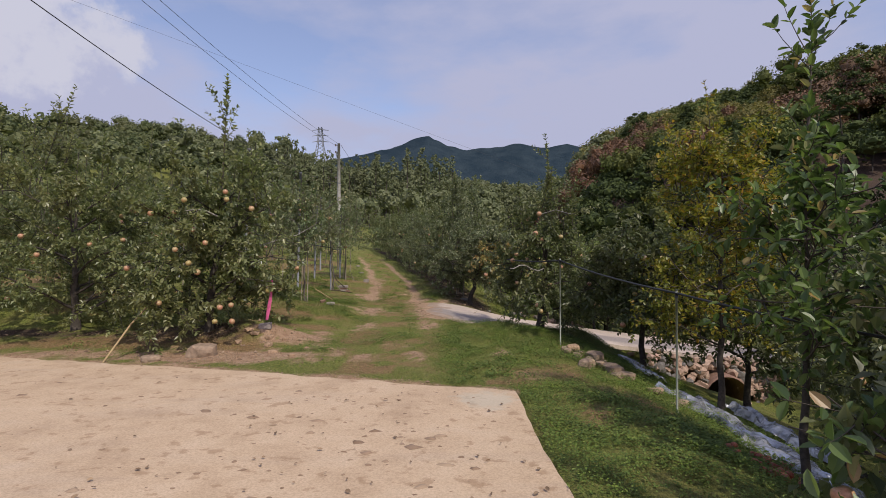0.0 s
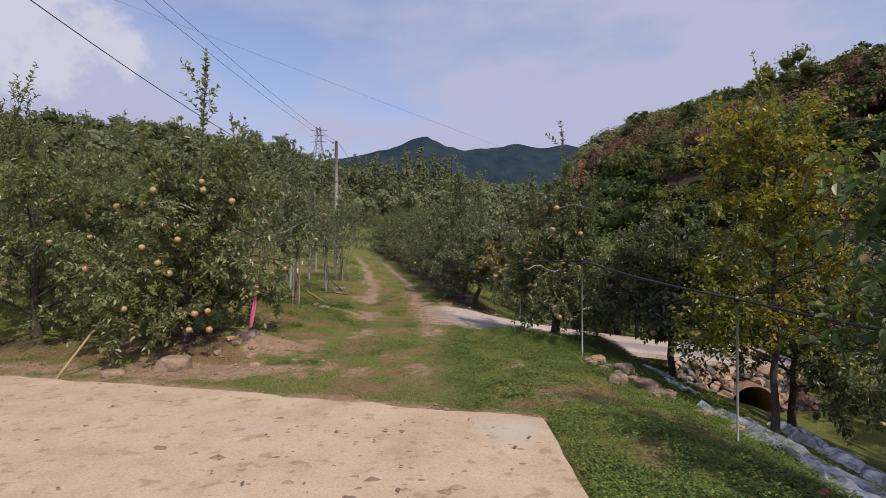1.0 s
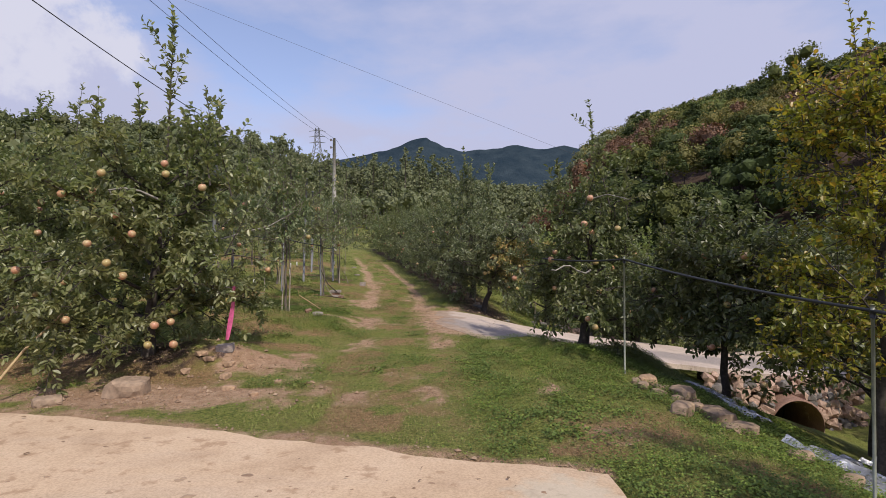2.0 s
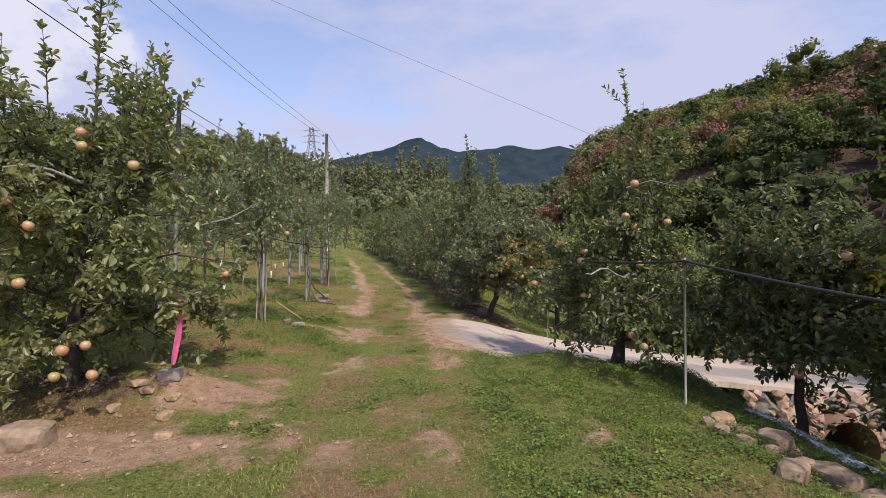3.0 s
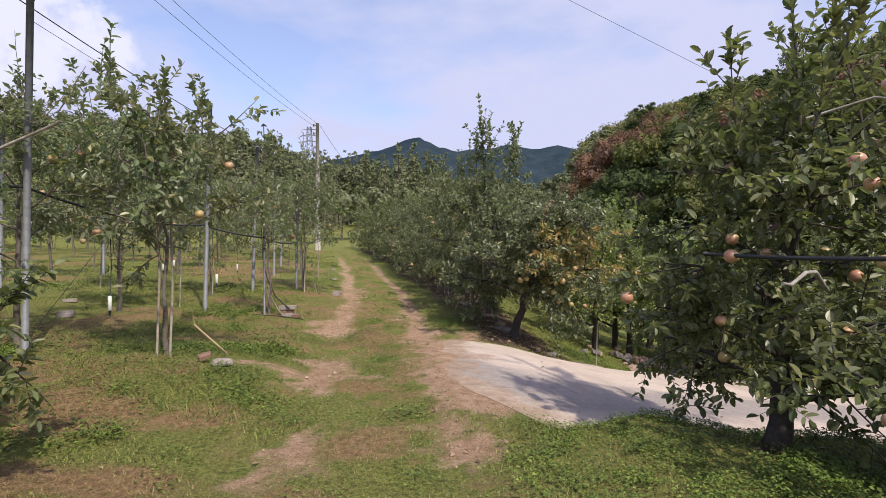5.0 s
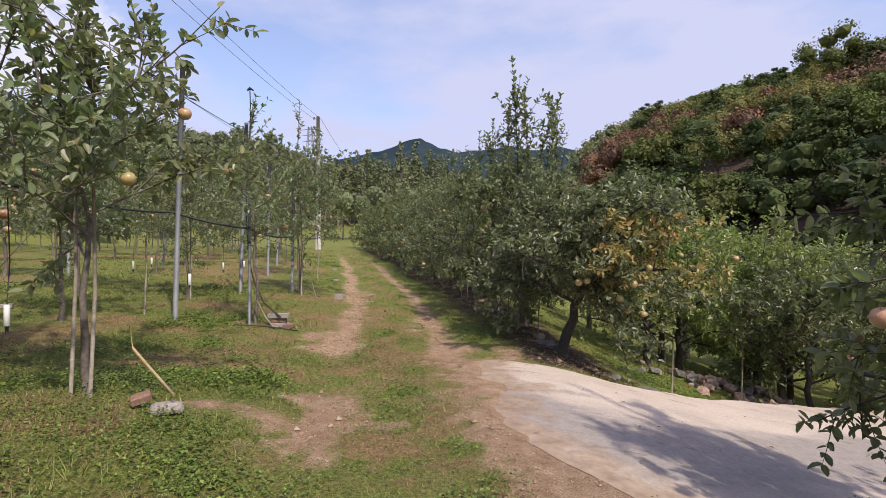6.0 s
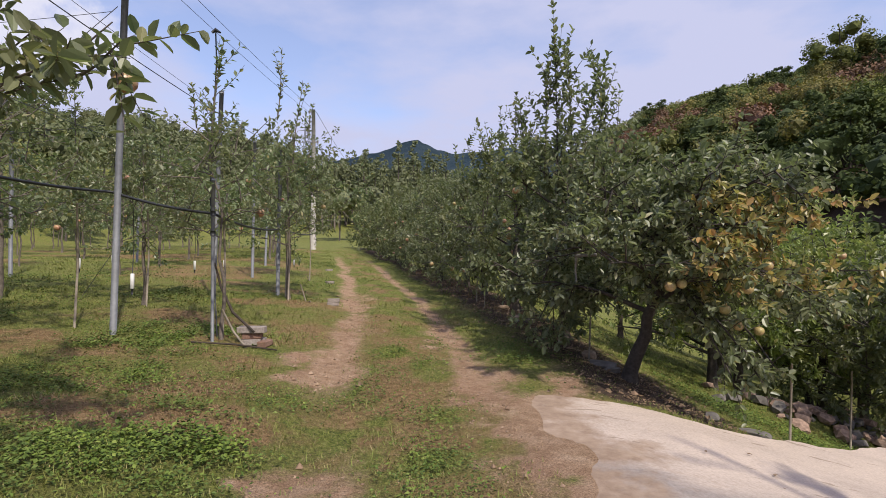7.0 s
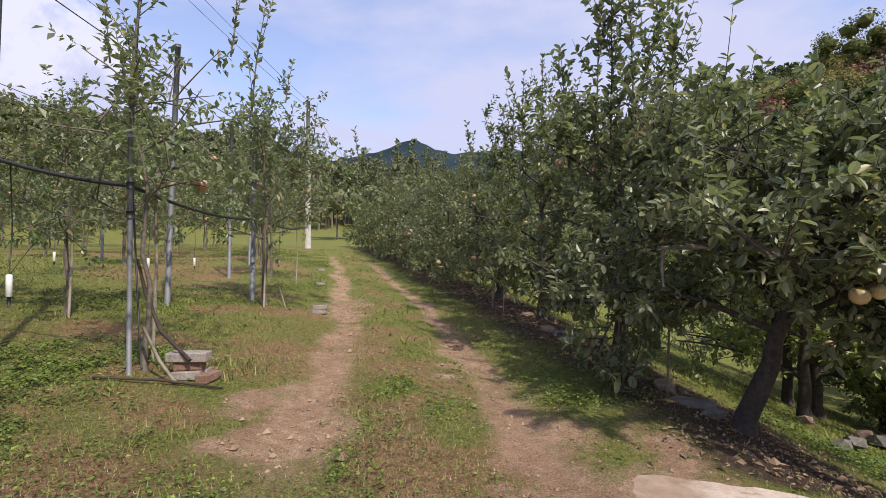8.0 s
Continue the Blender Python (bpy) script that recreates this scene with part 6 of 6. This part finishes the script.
# ---- clods on the bare earth ----
crng = np.random.default_rng(31)
cx, cy = crng.uniform(-6, 2.5, 60000), crng.uniform(5.5, 20, 60000)
cg, cd, cl = patches(cx, cy)
hit = (crng.uniform(0, 1, len(cx)) < np.clip(0.75 - cg, 0, 1) * 0.5 * (1 + (cy < 8.5)) + 0.3 * cl) & (cy > yard_edge(cx) + 0.08) & ~((cx > -0.6) & (cy > near_edge(cx)) & (cy < far_edge(cx)))
cx, cy = cx[hit][:9000], cy[hit][:9000]
cn = len(cx)
cs = crng.uniform(0.003, 0.014, cn) * (1 + 1.3 * (crng.uniform(0, 1, cn) > 0.95))
octa = np.array([(1, 0, 0), (0, 1, 0), (-1, 0, 0), (0, -1, 0), (0, 0, 0.8), (0, 0, -0.8)])
cv = octa[None] * cs[:, None, None] * crng.uniform(0.6, 1.4, (cn, 6, 1))
ca = crng.uniform(0, 6.28, cn)
cv = np.stack([cv[:, :, 0] * np.cos(ca)[:, None] - cv[:, :, 1] * np.sin(ca)[:, None], cv[:, :, 0] * np.sin(ca)[:, None] + cv[:, :, 1] * np.cos(ca)[:, None], cv[:, :, 2]], 2)
cv = cv + np.stack([cx, cy, land(cx, cy) + cs * 0.3], 1)[:, None]
tri = np.array([(0, 1, 4), (1, 2, 4), (2, 3, 4), (3, 0, 4), (1, 0, 5), (2, 1, 5), (3, 2, 5), (0, 3, 5)])
CLOD = grass_material("earth_clod", [(0.0, (0.17, 0.11, 0.072)), (0.6, (0.3, 0.2, 0.13)), (1.0, (0.38, 0.28, 0.19))], (0.3, 0.21, 0.145))
tagged(new("clods", raw_mesh("clods", cv.reshape(-1, 3), ((np.arange(cn) * 6)[:, None, None] + tri[None]).ravel(), np.full(cn * 8, 3), CLOD)), "loose clods and pebbles on the bare earth", "pebbles", kind="stuff")

# flattened clods dropped on the yard slab
yx, yy = np.concatenate([crng.normal(-0.7, 0.9, 170), crng.uniform(-6, 0.7, 90)]), np.concatenate([crng.uniform(2.2, 5.4, 170), crng.uniform(1.8, 6.6, 90)])
hit = (yx < 0.7) & (yy < yard_edge(yx) - 0.15)
yx, yy = yx[hit], yy[hit]
yn = len(yx)
ys = crng.uniform(0.006, 0.024, yn) * (1 + 1.2 * (crng.uniform(0, 1, yn) > 0.9))
ang = np.arange(7) * 2 * math.pi / 7
rim = np.stack([np.cos(ang), np.sin(ang), np.zeros(7)], 1)[None] * crng.uniform(0.45, 1.35, (yn, 7, 1)) * np.stack([crng.uniform(0.8, 1.7, yn), crng.uniform(0.6, 1.0, yn), np.ones(yn)], 1)[:, None]
yv = np.concatenate([rim, rim * 0.55 + [0, 0, 0.3] * crng.uniform(0.5, 1.2, (yn, 7, 1)), np.tile([[[0.0, 0.0, 0.38]]], (yn, 1, 1))], 1) * ys[:, None, None]
yv = yv + np.stack([yx, yy, np.full(yn, -0.177)], 1)[:, None]
fan = [t for j in range(7) for t in ((j, (j + 1) % 7, 7 + (j + 1) % 7), (j, 7 + (j + 1) % 7, 7 + j), (7 + j, 7 + (j + 1) % 7, 14))]
tagged(new("clods", raw_mesh("clods", yv.reshape(-1, 3), ((np.arange(yn) * 15)[:, None, None] + np.array(fan)[None]).ravel(), np.full(yn * 21, 3), CLOD, True)), "flattened dark clods dropped on the concrete", "clods", kind="stuff")

# ---- fallen leaves under the trees ----
lx, ly = crng.uniform(-9, 3.2, 90000), crng.uniform(5.8, 30, 90000)
lg, ld, ll = patches(lx, ly)
hit = (crng.uniform(0, 1, len(lx)) < np.clip(ll - 0.2, 0, 1) * 0.95 + 0.012 * (lg < 0.5)) & (ly > yard_edge(lx) + 0.05) & ~((lx > -0.6) & (ly > near_edge(lx)) & (ly < far_edge(lx)))
lx, ly = lx[hit][:9000], ly[hit][:9000]
ln = len(lx)
la = crng.uniform(0, 6.28, ln)
tagged(new("fallen_leaves", leaves_mesh("fallen_leaves", np.stack([lx, ly, land(lx, ly) + 0.008], 1), np.stack([np.cos(la), np.sin(la), crng.uniform(-0.1, 0.5, ln)], 1), crng.normal(0, 0.4, (ln, 3)) + [0, 0, 1],
                                     crng.uniform(0.025, 0.06, ln), STRAW_DARK, 0.55, True)), "brown fallen leaves under the apple trees", "leaf litter", kind="stuff")

# ---- grass and weeds ----


def tufts(name, label, n, area, weight, mat, size, width, kind, seed):
    """Blades or weed leaves strewn over the plan, thicker where weight says so."""
    rng = np.random.default_rng(seed)
    x0, x1, y0, y1 = area
    m = n * 3
    x, y = rng.uniform(x0, x1, m), rng.uniform(y0, y1, m)
    clump = 2.2 * fbm(x, y, 3.5, 90 + seed) - 0.45
    w = weight(x, y)
    keep = rng.uniform(0, 1, m) < w * np.maximum(np.clip(clump, 0.1, 1), 0.95 * sstep(0.6, 0.95, w))
    x, y = x[keep][:n], y[keep][:n]
    z = land(x, y)
    k = len(x)
    pos = np.stack([x, y, z], 1)
    a = rng.uniform(0, 2 * math.pi, k)
    flat = np.stack([np.cos(a), np.sin(a), np.zeros(k)], 1)
    L = size * rng.uniform(0.5, 1.3, k) * (0.75 + 0.5 * np.clip(wobble(x, y, 1.6, seed), 0, 1))
    if kind == "blade":
        ax = flat * (rng.uniform(0.9, 2.4, k) if mat is STRAW else rng.uniform(0.6, 2.0, k))[:, None] + [0, 0, 1]
        ax /= np.linalg.norm(ax, axis=1)[:, None]
        side = np.cross(ax, flat + [0, 0, 0.3])
        side *= (width * L / (np.linalg.norm(side, axis=1) + 1e-9))[:, None] * 0.5
        v = np.stack([pos - side - [0, 0, 0.008], pos + side - [0, 0, 0.008], pos + ax * L[:, None]], 1)
        me = raw_mesh(name, v.reshape(-1, 3), np.arange(3 * k), np.full(k, 3), mat)
    else:
        pos[:, 2] += rng.uniform(0.005, 0.07, k) * (0.4 + 1.2 * fbm(x, y, 2.2, 31))
        ax = flat + np.stack([np.zeros(k), np.zeros(k), rng.normal(0.1, 0.35, k)], 1)
        me = leaves_mesh(name, pos, ax, np.stack([rng.normal(0, 0.3, k), rng.normal(0, 0.3, k), np.ones(k)], 1), L, mat, width, True)
    tagged(new(name, me), label, "grass", kind="stuff")


def off_slabs(x, y):
    ramp = (x > -0.5) & (x < 9.8) & (y > near_edge(x) + 0.05) & (y < far_edge(x) - 0.03)
    yard = (x < 0.88) & (y < yard_edge(x) + 0.02)
    return ~(ramp | yard)


def w_green(x, y):
    g, d, l = patches(x, y)
    return np.clip(g, 0, 1) * (1 - 0.75 * d) * (1 - 0.8 * l) * off_slabs(x, y)


def w_lush(x, y):
    g, d, l = patches(x, y)
    tx = track_x(y)
    clump = fbm(x, y, 1.7, 77)
    fine = fbm(x, y, 4.5, 71)
    strip = sstep(0.55, 1.5, x - tx + 1.1 * (clump - 0.5) + 0.8 * (fine - 0.5)) * (y < 11.6) * (0.3 + 0.85 * sstep(0.36, 0.56, fine))
    lush = 0.75 * sstep(0.5, 0.62, clump) * np.exp(-(((x - tx) / 0.5) ** 2)) * (y > 8)
    lush = np.maximum(lush, sstep(0.48, 0.6, fbm(x, y, 0.8, 57)) * (x < tx - 0.95) * (y > 8.8) * (0.3 + 0.9 * sstep(0.4, 0.6, fine)))
    lush = np.maximum(lush, 0.9 * sstep(14, 15, y) * np.exp(-(((x - tx - 1.35) / 0.35) ** 2)) * sstep(0.35, 0.55, clump))
    for cx, cy, rx, ry in ((-2.15, 11.0, 0.3, 0.45), (-1.75, 10.5, 0.25, 0.3), (-2.9, 12.2, 0.9, 0.35), (-3.0, 11.2, 1.1, 0.3), (-3.6, 11.9, 1.0, 0.35), (-2.2, 12.2, 0.35, 0.4), (-1.62, 14.4, 0.17, 0.8), (-1.3, 15.0, 0.22, 0.35),
                           (-1.15, 12.5, 0.28, 0.7), (-0.25, 15.3, 0.4, 0.45), (-2.4, 13.6, 0.8, 0.22), (-3.6, 15.6, 0.9, 0.4), (-2.2, 10.9, 0.5, 0.2), (-1.1, 9.1, 0.4, 0.3), (-2.0, 7.7, 0.4, 0.2), (-1.8, 8.3, 0.3, 0.25), (-5.0, 17.6, 0.9, 0.6), (-4.6, 7.55, 0.5, 0.25), (-6.2, 7.9, 1.2, 0.3)):
        d2 = ((x - cx + 1.1 * rx * (fine - 0.5)) / rx) ** 2 + ((y - cy + 1.1 * ry * (clump - 0.5)) / ry) ** 2
        lush = np.maximum(lush, 1.1 * np.exp(-(d2 ** 1.4)))
    lush = np.maximum(lush, 0.8 * sstep(13.6, 14.2, y) * sstep(24, 18, y) * sstep(0.5, 1.1, x - tx - 2.3) * sstep(0.38, 0.55, fine))
    lush = np.maximum(np.maximum(lush, strip), 0.015)
    return np.clip(g, 0, 1) * lush * (1 - 0.6 * l) * (1 - 0.8 * d) * off_slabs(x, y)


def w_long(x, y):
    clump = sstep(0.55, 0.68, fbm(x, y, 1.9, 63)) * (x < track_x(y) - 0.9)
    for cx, cy, rx, ry in ((-2.4, 13.65, 0.7, 0.25), (-1.95, 16.0, 0.18, 0.2), (-2.3, 12.9, 0.5, 0.3), (-1.6, 10.4, 0.3, 0.3)):
        clump = np.maximum(clump, np.exp(-(((x - cx) / rx) ** 2 + ((y - cy) / ry) ** 2)))
    return clump * w_green(x, y)


def w_dry(x, y):
    g, d, l = patches(x, y)
    return np.clip(0.22 * g + 1.2 * d + 0.3 * l, 0, 1) * off_slabs(x, y)


tufts("grass", "short green grass of the orchard floor", 230000, (-7, 4.0, 5, 19), w_green, BLADE, 0.036, 0.17, "blade", 1)
tufts("grass", "short green grass of the orchard floor", 90000, (-14, 6, 16, 42), w_green, BLADE, 0.07, 0.2, "blade", 2)
tufts("weeds", "low broad-leaved weeds and clover", 250000, (-6.0, 4.0, 3.0, 16), w_lush, CLOVER, 0.027, 0.7, "leaf", 3)
tufts("weeds", "low broad-leaved weeds and clover", 70000, (-9, 3, 15, 34), w_lush, CLOVER, 0.036, 0.75, "leaf", 4)
tufts("dry_grass", "dry straw-coloured grass", 170000, (-7, 2.5, 5.6, 20), w_dry, STRAW, 0.034, 0.13, "blade", 5)
tufts("grass", "longer tufted green grass", 26000, (-4.5, 0.2, 8.5, 16.5), w_long, BLADE, 0.085, 0.07, "blade", 6)
